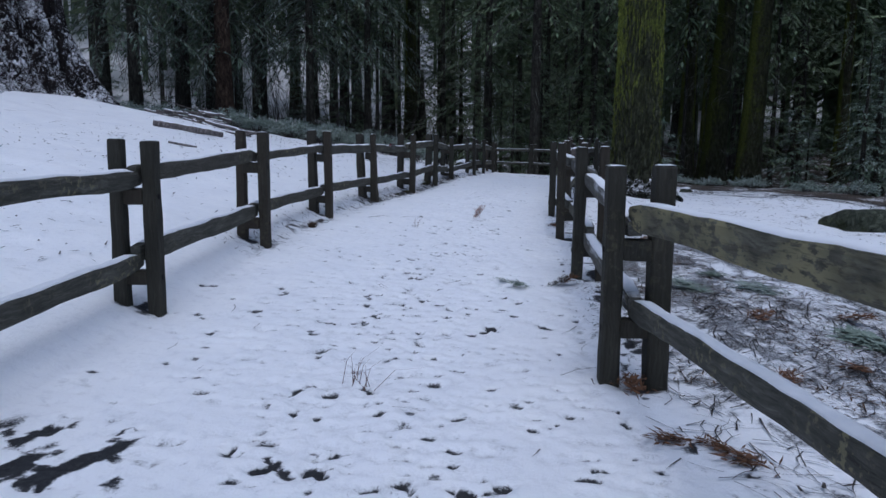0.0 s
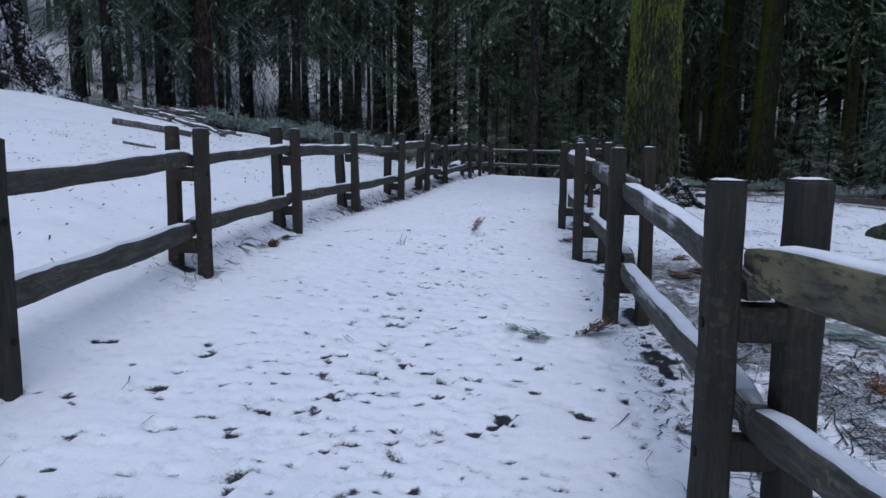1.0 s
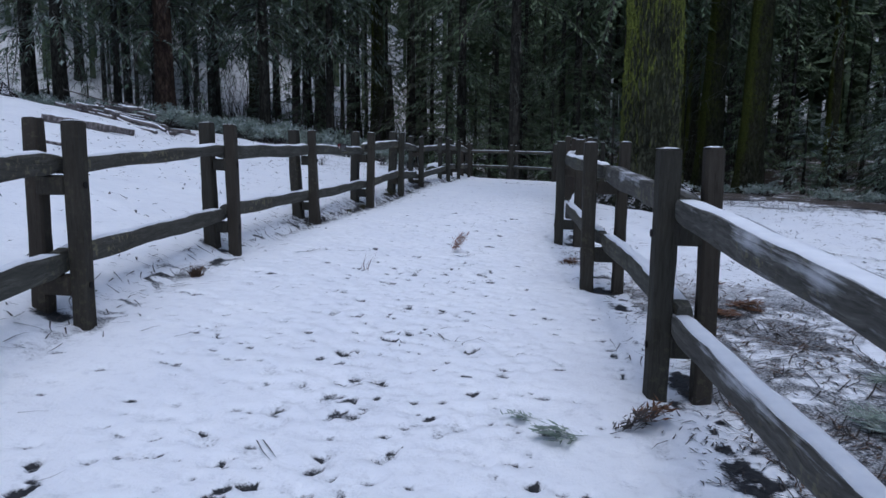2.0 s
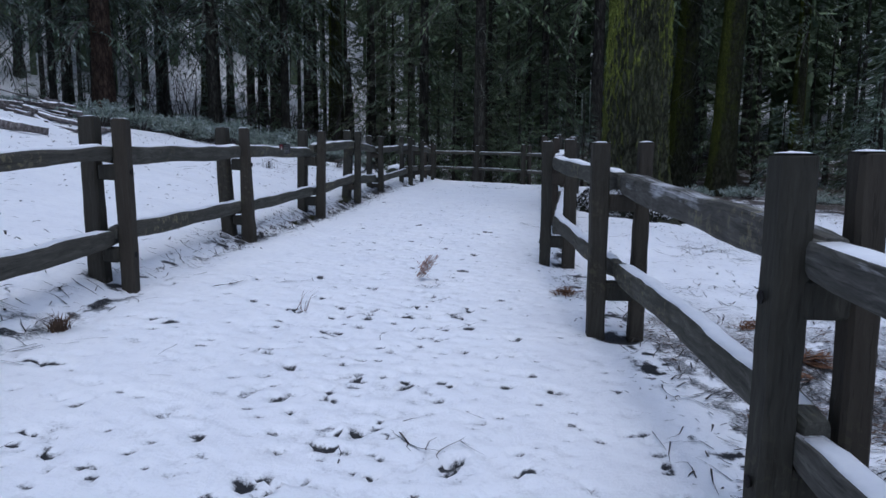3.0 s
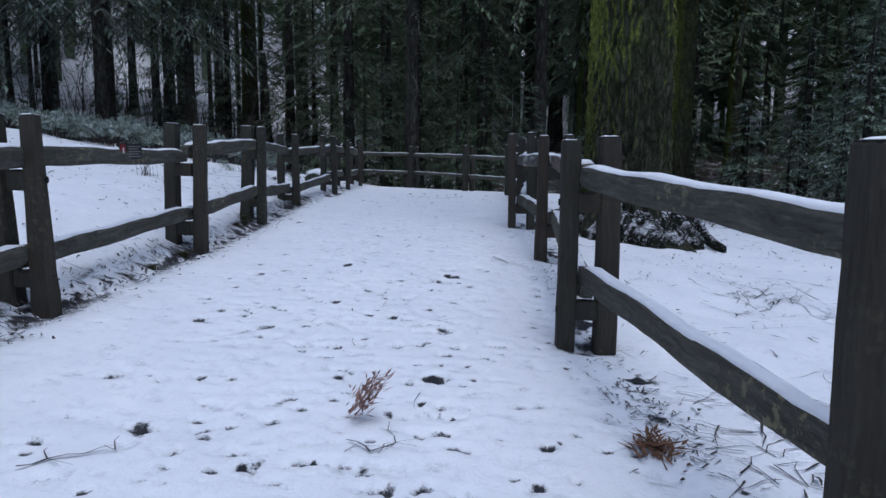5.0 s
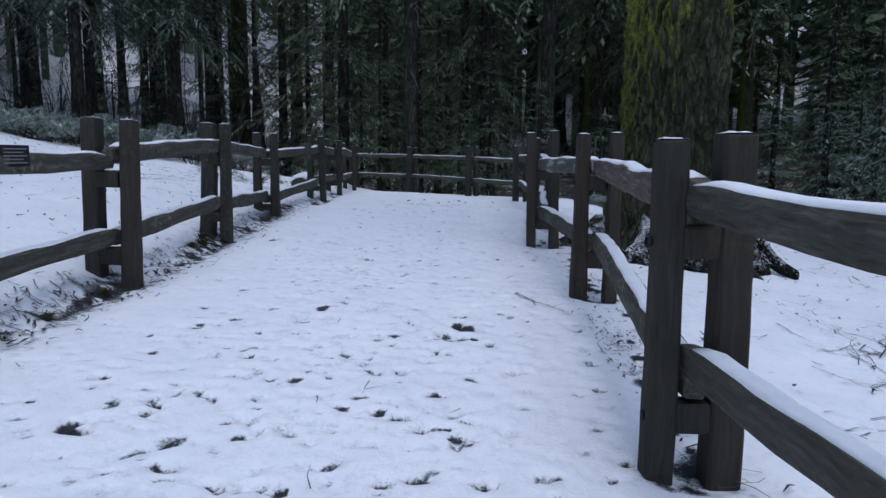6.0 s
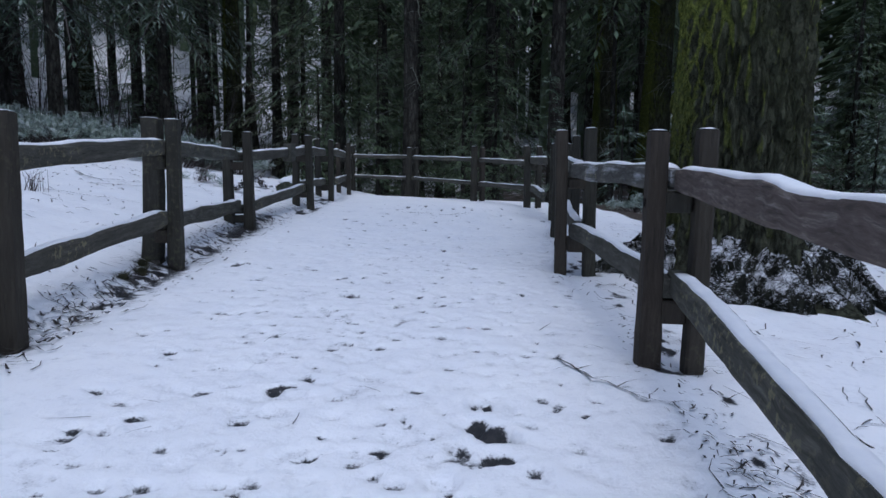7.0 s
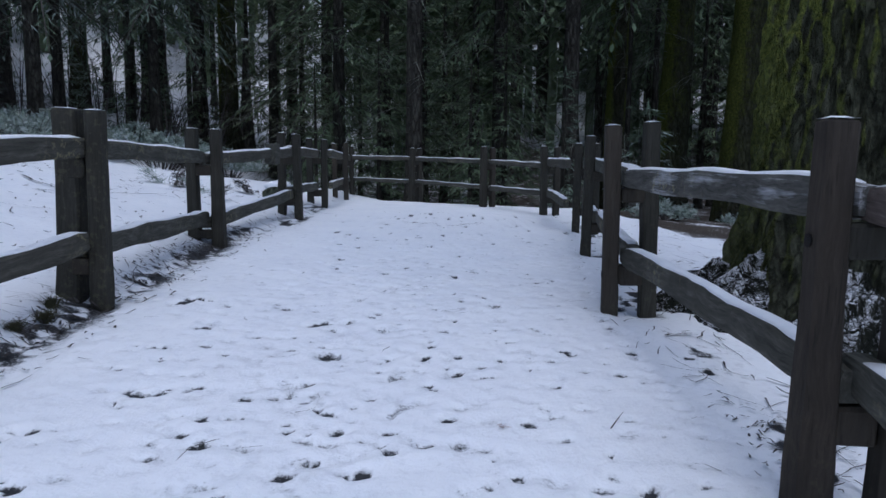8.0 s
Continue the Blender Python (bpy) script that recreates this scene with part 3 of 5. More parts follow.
def rail_mesh(rng, length, tall, thick, wave=None, snow=0.012):
    """A split log along x with wavy faces, and the strip of snow that lies on it."""
    n = 25
    wave = rng.choice((0.15, 0.25, 0.4)) if wave is None else wave
    knots = [(rng.uniform(0.15, 0.85), wave * rng.uniform(-0.014, 0.020)) for _ in range(4)]
    phase = [rng.uniform(0, 6) for _ in range(6)]
    verts, faces, tops = [], [], []
    for i in range(n):
        k = i / (n - 1)
        x = (k - 0.5) * length
        tip = 1 - 0.28 * max(0, (abs(k - 0.5) - 0.43) / 0.07)
        hz, hy = tall / 2 * tip, thick / 2 * tip
        lift = wave * (0.010 * math.sin(3.1 * k + phase[0]) + 0.005 * math.sin(9.5 * k + phase[1]))
        swell = sum(a * math.exp(-((k - c) / 0.05) ** 2) for c, a in knots)
        side = 0.012 * math.sin(4.5 * k + phase[2])
        top, bot = hz + lift + 0.5 * swell + 0.004 * math.sin(21 * k + phase[4]), -hz + 0.6 * lift - 0.3 * swell + 0.006 * math.sin(13 * k + phase[3])
        ring = ((-0.84, bot), (0.84, bot), (1.0, bot + 0.018), (1.0, top - 0.02), (0.84, top - 0.002), (0.0, top), (-0.84, top - 0.002), (-1.0, top - 0.02), (-1.0, bot + 0.018))
        for sy, h in ring:
            verts.append((x, side + sy * hy + rng.uniform(-0.0025, 0.0025), h + rng.uniform(-0.002, 0.002)))
        tops.append((x, side, top, hy))
    m = 9
    for i in range(n - 1):
        for j in range(m):
            a, b = i * m + j, i * m + (j + 1) % m
            faces.append((a, a + m, b + m, b))
    faces.append(tuple(range(m)))
    faces.append(tuple(range(n * m - 1, (n - 1) * m - 1, -1)))
    log = mesh_from("rail", verts, faces)
    sv, sf = [], []
    lo, hi = 1, n - 2
    for i in range(lo, hi + 1):
        x, side, top, hy = tops[i]
        deep = snow * (1 + 0.2 * math.sin(i * 0.5 + phase[5]) + rng.uniform(-0.12, 0.12))
        if i in (lo, hi):
            deep *= 0.3
        w, v = 0.80 + rng.uniform(-0.20, 0.04), 0.80 + rng.uniform(-0.20, 0.04)
        for sy, h in ((-w - 0.03, top - 0.004), (-w + 0.04, top - 0.001 + deep * 0.6), (-0.3, top - 0.001 + deep), (0.3, top - 0.001 + deep), (v - 0.04, top - 0.001 + deep * 0.6), (v + 0.03, top - 0.004)):
            sv.append((x, side + sy * hy, h))
    for i in range(hi - lo):
        for j in range(5):
            a = i * 6 + j
            sf.append((a, a + 1, a + 7, a + 6))
    e = (hi - lo) * 6
    sf += [tuple(range(5, -1, -1)), tuple(range(e, e + 6))]
    return log, mesh_from("snow", sv, sf, True)


def block_mesh(rng, long, deep, tall):
    bm = bmesh.new()
    bmesh.ops.create_cube(bm, size=1.0)
    bmesh.ops.scale(bm, vec=(long, deep, tall), verts=bm.verts)
    bmesh.ops.bevel(bm, geom=bm.edges[:], offset=0.010, segments=1, affect="EDGES")
    for v in bm.verts:
        v.co += Vector((rng.uniform(-0.003, 0.003), rng.uniform(-0.003, 0.003), rng.uniform(-0.003, 0.003)))
    return bm


def cap_mesh(rng, wx, wy):
    """A thin uneven pad of snow for a post's top."""
    bm = bmesh.new()
    bmesh.ops.create_grid(bm, x_segments=4, y_segments=4, size=0.5)
    for v in bm.verts:
        edge = max(abs(v.co.x), abs(v.co.y)) > 0.49
        v.co.z = (0.001 if edge else 0.006 + rng.uniform(-0.002, 0.002))
        v.co.x *= wx * (0.93 + rng.uniform(-0.03, 0.02))
        v.co.y *= wy * (0.93 + rng.uniform(-0.03, 0.02))
    for f in bm.faces:
        f.smooth = True
    return bm


def fence(joints, out, seed, label, tiers, first=True, last=True, bowed=(), wavy=1.0, thick_snow=0.014, timber=None, posts=None, thin=None):
    """Pairs of posts with two tiers of split rails held between them. out: 1 if the outer side is to the right of the way along it.
    tiers: by bay, the top of the upper rail at its two ends and its depth, then the same of the lower rail."""
    rng = random.Random(seed)
    timber, posts, thin = timber or {}, posts or {}, thin or {}
    base = tagged(new("fence"), label, "fence", "split-rail fences along the path")
    usual = (0.94, 0.93, 0.118, 0.425, 0.42, 0.115)
    mids = []
    for i, (x, y, z, *top) in enumerate(joints):
        a, b = Vector(joints[max(i - 1, 0)][:2]), Vector(joints[min(i + 1, len(joints) - 1)][:2])
        t = (b - a).normalized()
        nrm = Vector((t.y, -t.x)) * out
        ang = math.degrees(math.atan2(t.y, t.x)) - 90
        wide, foot, lean, over, outer, outer_lean = posts.get(i, (0.098, 1.0, rng.uniform(-0.02, 0.02), 0.225, 0.1 + rng.uniform(-0.01, 0.02), rng.uniform(-0.02, 0.02)))
        mids.append((Vector((x, y)) + nrm * (over / 2 + (wide - outer) / 4), z, t, nrm))
        if (i == 0 and not first) or (i == len(joints) - 1 and not last):
            continue
        for side in (0, 1):
            p = Vector((x, y)) + nrm * (over * side) + t * rng.uniform(-0.03, 0.03) * side
            tall = (top[0] if top else 1.12) - 0.012 + side * rng.uniform(0.0, 0.022)
            wx = outer if side else wide
            wy = wx + rng.uniform(-0.004, 0.006)
            post = part("post", post_mesh(rng, tall, wx, wy, 1.08 if side else foot, (3.0 if abs(outer_lean) > 0.03 else 0.7) if side else 0.35), timber.get(("post", i, side), POST_WOOD), base)
            tip = math.degrees(math.atan((outer_lean if side else lean) / tall))
            post.matrix_world = Matrix.Translation((p.x, p.y, z)) @ pose(0, 0, 0, rng.uniform(-0.8, 0.8), tip, 0) @ pose(0, 0, 0, 0, 0, ang + rng.uniform(-3, 3))
            cap = part("snow_cap", cap_mesh(rng, wx, wy), SNOW, post, "thin cap of snow")
            cap.matrix_local = pose(0, 0, tall + 0.0095)
        before, after = tiers.get(i - 1, usual), tiers.get(i, usual)
        for n in (0, 3):
            under = min(before[n + 1] - before[n + 2], after[n] - after[n + 2]) - 0.012
            deep = rng.uniform(0.08, 0.12)
            m = mids[-1][0]
            blk = part("spacer_block", block_mesh(rng, over - (wide + outer) / 2 + 0.006, 0.10, deep), POST_WOOD, base)
            blk.matrix_world = pose(m.x, m.y, z + under - deep / 2, 0, 0, ang)
            # disc on the post's face, its black painted for the shade inside a hole
            bolt = bmesh.new()
            bmesh.ops.create_cone(bolt, cap_ends=True, segments=12, radius1=0.020, radius2=0.018, depth=0.006)
            q = Vector((x, y)) - nrm * (wide / 2 + 0.002)
            b = part("bolt", bolt, HOLE_BLACK, base, "black disc standing in for a shaded hole")
            b.matrix_world = Matrix.LocRotScale((q.x, q.y, z + under - deep / 2), Vector((nrm.x, nrm.y, 0)).to_track_quat("Z", "Y"), None)
    for i in range(len(joints) - 1):
        (pa, za, ta, na), (pb, zb, tb, nb) = mids[i], mids[i + 1]
        tier = tiers.get(i, usual)
        for n in (0, 3):
            s = 1 if i % 2 else -1
            deep = tier[n + 2]
            a = Vector((*(pa + na * 0.012 * s), za + tier[n] - 0.010 - deep / 2))
            b = Vector((*(pb + nb * 0.012 * s), zb + tier[n + 1] - 0.010 - deep / 2))
            d = b - a
            log, pad = rail_mesh(rng, d.length + 0.09, deep, 0.096 + rng.uniform(-0.008, 0.010), wavy if (i, n) in bowed else None, (thin.get(i, thick_snow) if n == 0 else 0.010))
            rail = part("rail", log, timber.get(("rail", i, n), RAIL_WOOD), base)
            yaw, pitch = math.degrees(math.atan2(d.y, d.x)), -math.degrees(math.asin(d.z / d.length))
            c = (a + b) / 2
            rail.matrix_world = pose(c.x, c.y, c.z, rng.uniform(-3, 3), pitch, yaw)
            if n or thin.get(i, 1) > 0:
                part("snow", pad, SNOW, rail, "strip of snow on the rail")
    return base


LEFT_TIERS = {1: (1.060, 1.000, 0.115, 0.455, 0.440, 0.120), 2: (1.050, 0.978, 0.120, 0.509, 0.438, 0.140), 3: (0.952, 0.969, 0.090, 0.453, 0.415, 0.120), 4: (0.965, 0.941, 0.120, 0.445, 0.416, 0.115), 5: (0.948, 0.920, 0.110, 0.381, 0.425, 0.115),
              6: (0.975, 1.012, 0.125, 0.405, 0.465, 0.120), 7: (0.995, 0.879, 0.110, 0.445, 0.329, 0.130), 8: (0.864, 0.914, 0.110, 0.284, 0.384, 0.120)}
RIGHT_TIERS = {1: (1.050, 1.005, 0.145, 0.560, 0.472, 0.115), 2: (0.923, 0.974, 0.122, 0.503, 0.427, 0.115), 3: (0.987, 0.996, 0.130, 0.480, 0.460, 0.120), 4: (1.000, 1.010, 0.115, 0.470, 0.470, 0.115),
               5: (0.993, 0.957, 0.125, 0.388, 0.454, 0.120), 6: (0.939, 0.879, 0.118, 0.429, 0.414, 0.120), 7: (0.874, 0.935, 0.110, 0.414, 0.435, 0.110)}
END_TIERS = {2: (0.927, 0.94, 0.09, 0.41, 0.41, 0.08), 3: (0.935, 0.905, 0.085, 0.42, 0.40, 0.08), 4: (0.90, 0.85, 0.085, 0.40, 0.39, 0.09)}
bank_fence = fence(LEFT, -1, 3, "weathered dark split-rail fence with snowy rails beside the bank", LEFT_TIERS, bowed=((2, 0), (7, 3)), posts=LEFT_POSTS)
fence(RIGHT, 1, 8, "weathered dark split-rail fence with snowy rails beside littered ground", RIGHT_TIERS, bowed=((5, 0),), wavy=2.2, thick_snow=0.014, posts=RIGHT_POSTS, thin={1: 0.010, 2: 0.004, 3: 0.0},
      timber={("post", 6, 0): RUST_WOOD, ("rail", 1, 0): LICHEN_RAIL, ("rail", 5, 0): KNOTTY_RAIL, ("rail", 3, 0): FROSTED_RAIL, ("rail", 2, 0): FROSTED_RAIL, ("rail", 2, 3): FROSTED_RAIL, ("rail", 6, 0): FROSTED_RAIL})
fence(END, 1, 12, "dark split-rail timber fence closing the path before the trees", END_TIERS, first=False, last=False)
stub = part("wooden_block", block_mesh(random.Random(2), 0.15, 0.13, 0.24), RAIL_WOOD, bank_fence, "short squared timber block on the rail")
stub.matrix_world = pose(-2.715, 19.87, 1.30, 2, 0, 80)


# ---- trees ----
def trunk_mesh(rng, r, tall, flare=1.5, flare_h=1.2, sides=14, rows=16, lean=(0, 0), rough=0.05, lobes=5):
    """A tapered, furrowed trunk that widens into its roots."""
    verts, faces = [], []
    ph = [rng.uniform(0, 6.28) for _ in range(4)]
    for j in range(rows):
        k = (j / (rows - 1)) ** 1.5
        z = -0.4 + (tall + 0.4) * k
        f = math.exp(-max(z, 0) / flare_h)
        rad = r * ((1 - 0.82 * k) + (flare - 1) * f)
        for i in range(sides):
            a = 2 * math.pi * i / sides
            w = 1 + 0.16 * f * (flare - 1) * math.sin(lobes * a + ph[0]) + rough * math.sin(7 * a + ph[1] + 0.3 * z) + rng.uniform(-rough, rough) * 0.7
            verts.append((lean[0] * z + rad * w * math.cos(a), lean[1] * z + rad * w * math.sin(a), z))
    for j in range(rows - 1):
        for i in range(sides):
            a, b = j * sides + i, j * sides + (i + 1) % sides
            faces.append((a, b, b + sides, a + sides))
    faces.append(tuple(range((rows - 1) * sides, rows * sides)))
    return mesh_from("trunk", verts, faces, True)


class Leafage:
    """Collects small pointed sprays and thin twigs."""

    def __init__(self):
        self.v, self.f, self.sprays = [], [], []

    def spray(self, p, d, up, length, width):
        s = d.cross(up)
        if s.length < 1e-4:
            return
        s = s.normalized() * width / 2
        n = len(self.v)
        self.v += [p, p + d * length * 0.45 + s, p + d * length, p + d * length * 0.45 - s]
        self.f.append((n, n + 1, n + 2, n + 3))
        self.sprays.append(len(self.f) - 1)

    def twig(self, pts, r):
        n = len(self.v)
        last = len(pts) - 1
        for i, p in enumerate(pts):
            k = r * (1 - 0.8 * i / last)
            self.v += [p + Vector((k, 0, 0)), p + Vector((-0.5 * k, 0.87 * k, 0)), p + Vector((-0.5 * k, -0.87 * k, 0.3 * k))]
        for i in range(last):
            for j in range(3):
                a, b = n + 3 * i + j, n + 3 * i + (j + 1) % 3
                self.f.append((a, b, b + 3, a + 3))

    def mesh(self, name):
        me = mesh_from(name, self.v, self.f)
        if self.sprays:
            uv = np.full((len(me.loops), 2), 0.5, np.float32)
            starts = np.zeros(len(me.polygons), np.int32)
            me.polygons.foreach_get("loop_start", starts)
            at = starts[np.array(self.sprays)]
            for i, (u, v) in enumerate(((0.0, 0.5), (0.45, 1.0), (1.0, 0.5), (0.45, 0.0))):
                uv[at + i] = (u, v)
            me.uv_layers.new(name="UVMap").data.foreach_set("uv", uv.ravel())
        return me


def bough(leaf, wood, rng, start, az, length, rise, droop, step, size):
    """One bough: a bending stem with side sprays in a flat fan."""
    d = Vector((math.cos(az), math.sin(az), 0))
    side = Vector((-d.y, d.x, 0))
    pts, n = [], max(4, int(length / step))
    for i in range(n + 1):
        k = i / n
        pts.append(start + d * (length * k) + Vector((0, 0, length * (rise * k - droop * k * k))) + side * (0.05 * length * math.sin(3 * k + az)))
    if start.z < 11:
        wood.twig([pts[0], pts[n // 3], pts[2 * n // 3], pts[n]], 0.008 + 0.009 * length)
    for i in range(1, n + 1):
        k = i / n
        run = (pts[i] - pts[i - 1]).normalized()
        if rng.random() > 0.35 + 0.7 * k:
            continue
        reach = size * (0.5 + 1.1 * math.sin(math.pi * min(1, 0.25 + 0.75 * k)))
        for s in (-1, 1):
            way = (run * rng.uniform(0.5, 1.0) + side * s * rng.uniform(0.5, 1.0) + Vector((0, 0, rng.uniform(-0.75, 0.1)))).normalized()
            up = Vector((rng.uniform(-0.5, 0.5), rng.uniform(-0.5, 0.5), 1))
            leaf.spray(pts[i], way, up, reach * rng.uniform(0.7, 1.3), reach * rng.uniform(0.11, 0.19))
            q = pts[i] + way * reach * 0.5
            way2 = (way + run * rng.uniform(0.2, 0.9) + Vector((0, 0, rng.uniform(-0.6, 0.1)))).normalized()
            leaf.spray(q, way2, up, reach * rng.uniform(0.6, 1.0), reach * rng.uniform(0.10, 0.18))
            way3 = (way - run * rng.uniform(-0.1, 0.5) + side * s * 0.6 + Vector((0, 0, rng.uniform(-0.5, 0.2)))).normalized()
            leaf.spray(pts[i] + way * reach * 0.3, way3, up, reach * rng.uniform(0.4, 0.8), reach * rng.uniform(0.09, 0.16))
    leaf.spray(pts[n], (pts[n] - pts[n - 1]).normalized(), Vector((0, 0, 1)), size, size * 0.3)


def young_fir(seed, tall, material, step=0.13, size=0.24, low=0.5, label=""):
    rng = random.Random(seed)
    leaf, wood = Leafage(), Leafage()
    z = low
    while z < tall - 0.15:
        k = z / tall
        for b in range(rng.choice((4, 5, 6))):
            az = rng.uniform(0, 6.28)
            length = (0.25 + 0.27 * tall * (1 - k)) * rng.uniform(0.65, 1.1)
            bough(leaf, wood, rng, Vector((0, 0, z + rng.uniform(-0.1, 0.1))), az, length, 0.25 * k + 0.05, 0.32 * (1 - k) + 0.12, step, size)
        z += 0.20 + 0.022 * tall * (1 - 0.5 * k)
    leaf.spray(Vector((0, 0, tall - 0.3)), Vector((0, 0, 1)), Vector((1, 0, 0)), 0.4, 0.08)
    base = tagged(new("fir_sapling" if tall < 5 else "young_fir"), label, "tree", "young firs in the forest")
    part("trunk", trunk_mesh(rng, 0.016 * tall + 0.015, tall - 0.1, 1.3, 0.4, 8, 10), BARK_DARK, base)
    part("crown", leaf.mesh("crown"), material, base)
    tagged(part("bough_wood", wood.mesh("bough_wood"), TWIG, base), kind="stuff")
    return base


def tall_fir(seed, r, tall, bark, low, label, step=0.22, size=0.30, lean=(0, 0), flare=1.45, dense=1.0, needles=None):
    """A grown fir: a long trunk, dead lower twigs, and drooping boughs that start high."""
    rng = random.Random(seed)
    leaf, wood = Leafage(), Leafage()
    z = low
    while z < tall - 0.5:
        k = (z - low) / (tall - low)
        # boughs above 13 m are mostly out of view, added coarsely to shade the forest
        coarse = 1.0 if z < 13 else 4.0
        for b in range(rng.choice((3, 4)) if z < 15 else 2):
            az = rng.uniform(0, 6.28)
            length = (0.8 + 0.13 * tall * (1 - k)) * rng.uniform(0.6, 1.1)
            bough(leaf, wood, rng, Vector((lean[0] * z, lean[1] * z, z)), az, length, 0.1 + 0.2 * k, 0.55 * (1 - k) + 0.15, step * coarse, size * coarse)
        z += (0.46 if z < 13 else 1.3) / dense
    dead = Leafage()
    for b in range(24 if r > 0.15 else 12):
        h = rng.uniform(1.6, low + 4)
        az = rng.uniform(0, 6.28)
        length = rng.uniform(0.6, 2.6)
        d = Vector((math.cos(az), math.sin(az), 0))
        sd = Vector((-d.y, d.x, 0))
        o = Vector((lean[0] * h, lean[1] * h, h)) + d * r * 0.6
        sag = rng.uniform(0.1, 0.5)
        pts = [o + d * length * k + sd * rng.uniform(-0.1, 0.1) + Vector((0, 0, length * (0.1 * k - sag * k * k))) for k in (0, 0.35, 0.7, 1.0)]
        dead.twig(pts, 0.018)
        for c in range(4):
            p = pts[1].lerp(pts[3], rng.random())
            w = (d * rng.uniform(0.2, 0.8) + sd * rng.uniform(-1, 1) + Vector((0, 0, rng.uniform(-0.8, 0.1)))).normalized()
            dead.twig([p, p + w * rng.uniform(0.2, 0.6), p + w * rng.uniform(0.6, 0.9) + Vector((0, 0, -0.12))], 0.008)
    base = tagged(new("fir_tree"), label, "tree", "grown firs in the forest")
    part("trunk", trunk_mesh(rng, r, tall, flare, 0.7, 14, 22, lean), bark, base)
    part("crown", leaf.mesh("crown"), needles or NEEDLES, base)
    tagged(part("bough_wood", wood.mesh("bough_wood"), TWIG, base), kind="stuff")
    tagged(part("dead_wood", dead.mesh("dead_wood"), DEAD_TWIG, base, "bare grey dead branches"), kind="stuff")
    return base


def set_down(ob, x, y, turn=0.0, sink=0.05):
    ob.matrix_basis = pose(x, y, height(x, y) - sink, 0, 0, turn)
    return ob


def giant_sequoia():
    """The flared foot and column of a very large tree, its bark full of blown snow."""
    rng = random.Random(77)
    base = tagged(new("giant_sequoia"), "huge flared reddish trunk with snow blown into its furrowed bark", "tree")
    verts, faces, sides, rows = [], [], 150, 70
    ph = [rng.uniform(0, 6.28) for _ in range(6)]
    for j in range(rows):
        k = (j / (rows - 1)) ** 1.7
        z = -1.4 + 33 * k
        f = math.exp(-max(z + 0.4, 0) / 2.4)
        for i in range(sides):
            a = 2 * math.pi * i / sides
            rad = 1.85 * (1 - 0.5 * k) + 1.42 * f
            w = 0.16 * f * math.sin(5 * a + ph[0]) + 0.10 * f * math.sin(9 * a + ph[1])
            fur = abs(math.sin(17 * a + ph[2] + 0.7 * math.sin(0.9 * z + 3 * a))) * 0.16 + abs(math.sin(31 * a + 1.3 * math.sin(0.6 * z + ph[3]))) * 0.07
            fur += 0.26 * abs(math.sin(7 * a + ph[4] + 0.5 * math.sin(0.5 * z + 2 * a))) + 0.22 * noise.noise(Vector((2.6 * math.cos(a), 2.6 * math.sin(a), z * 0.8 + 3)))
            fur += 0.14 * noise.noise(Vector((5 * math.cos(a), 5 * math.sin(a), z * 1.2)))
            rad = rad * (1 + w) + fur - 0.42
            verts.append((rad * math.cos(a), rad * math.sin(a), z))
    for j in range(rows - 1):
        for i in range(sides):
            a, b = j * sides + i, j * sides + (i + 1) % sides
            faces.append((a, b, b + sides, a + sides))
    faces.append(tuple(range((rows - 1) * sides, rows * sides)))
    part("trunk", mesh_from("trunk", verts, faces, True), BARK_GIANT, base)
    leaf, wood = Leafage(), Leafage()
    for b in range(60):
        h, az = rng.uniform(17, 31), rng.uniform(0, 6.28)
        bough(leaf, wood, rng, Vector((0, 0, h)), az, rng.uniform(3, 5), 0.2, 0.3, 0.6, 1.1)
    part("crown", leaf.mesh("crown"), NEEDLES, base)
    tagged(part("bough_wood", wood.mesh("bough_wood"), TWIG, base), kind="stuff")
    return base


set_down(giant_sequoia(), -15.4, 16.3, 0, 0.3)


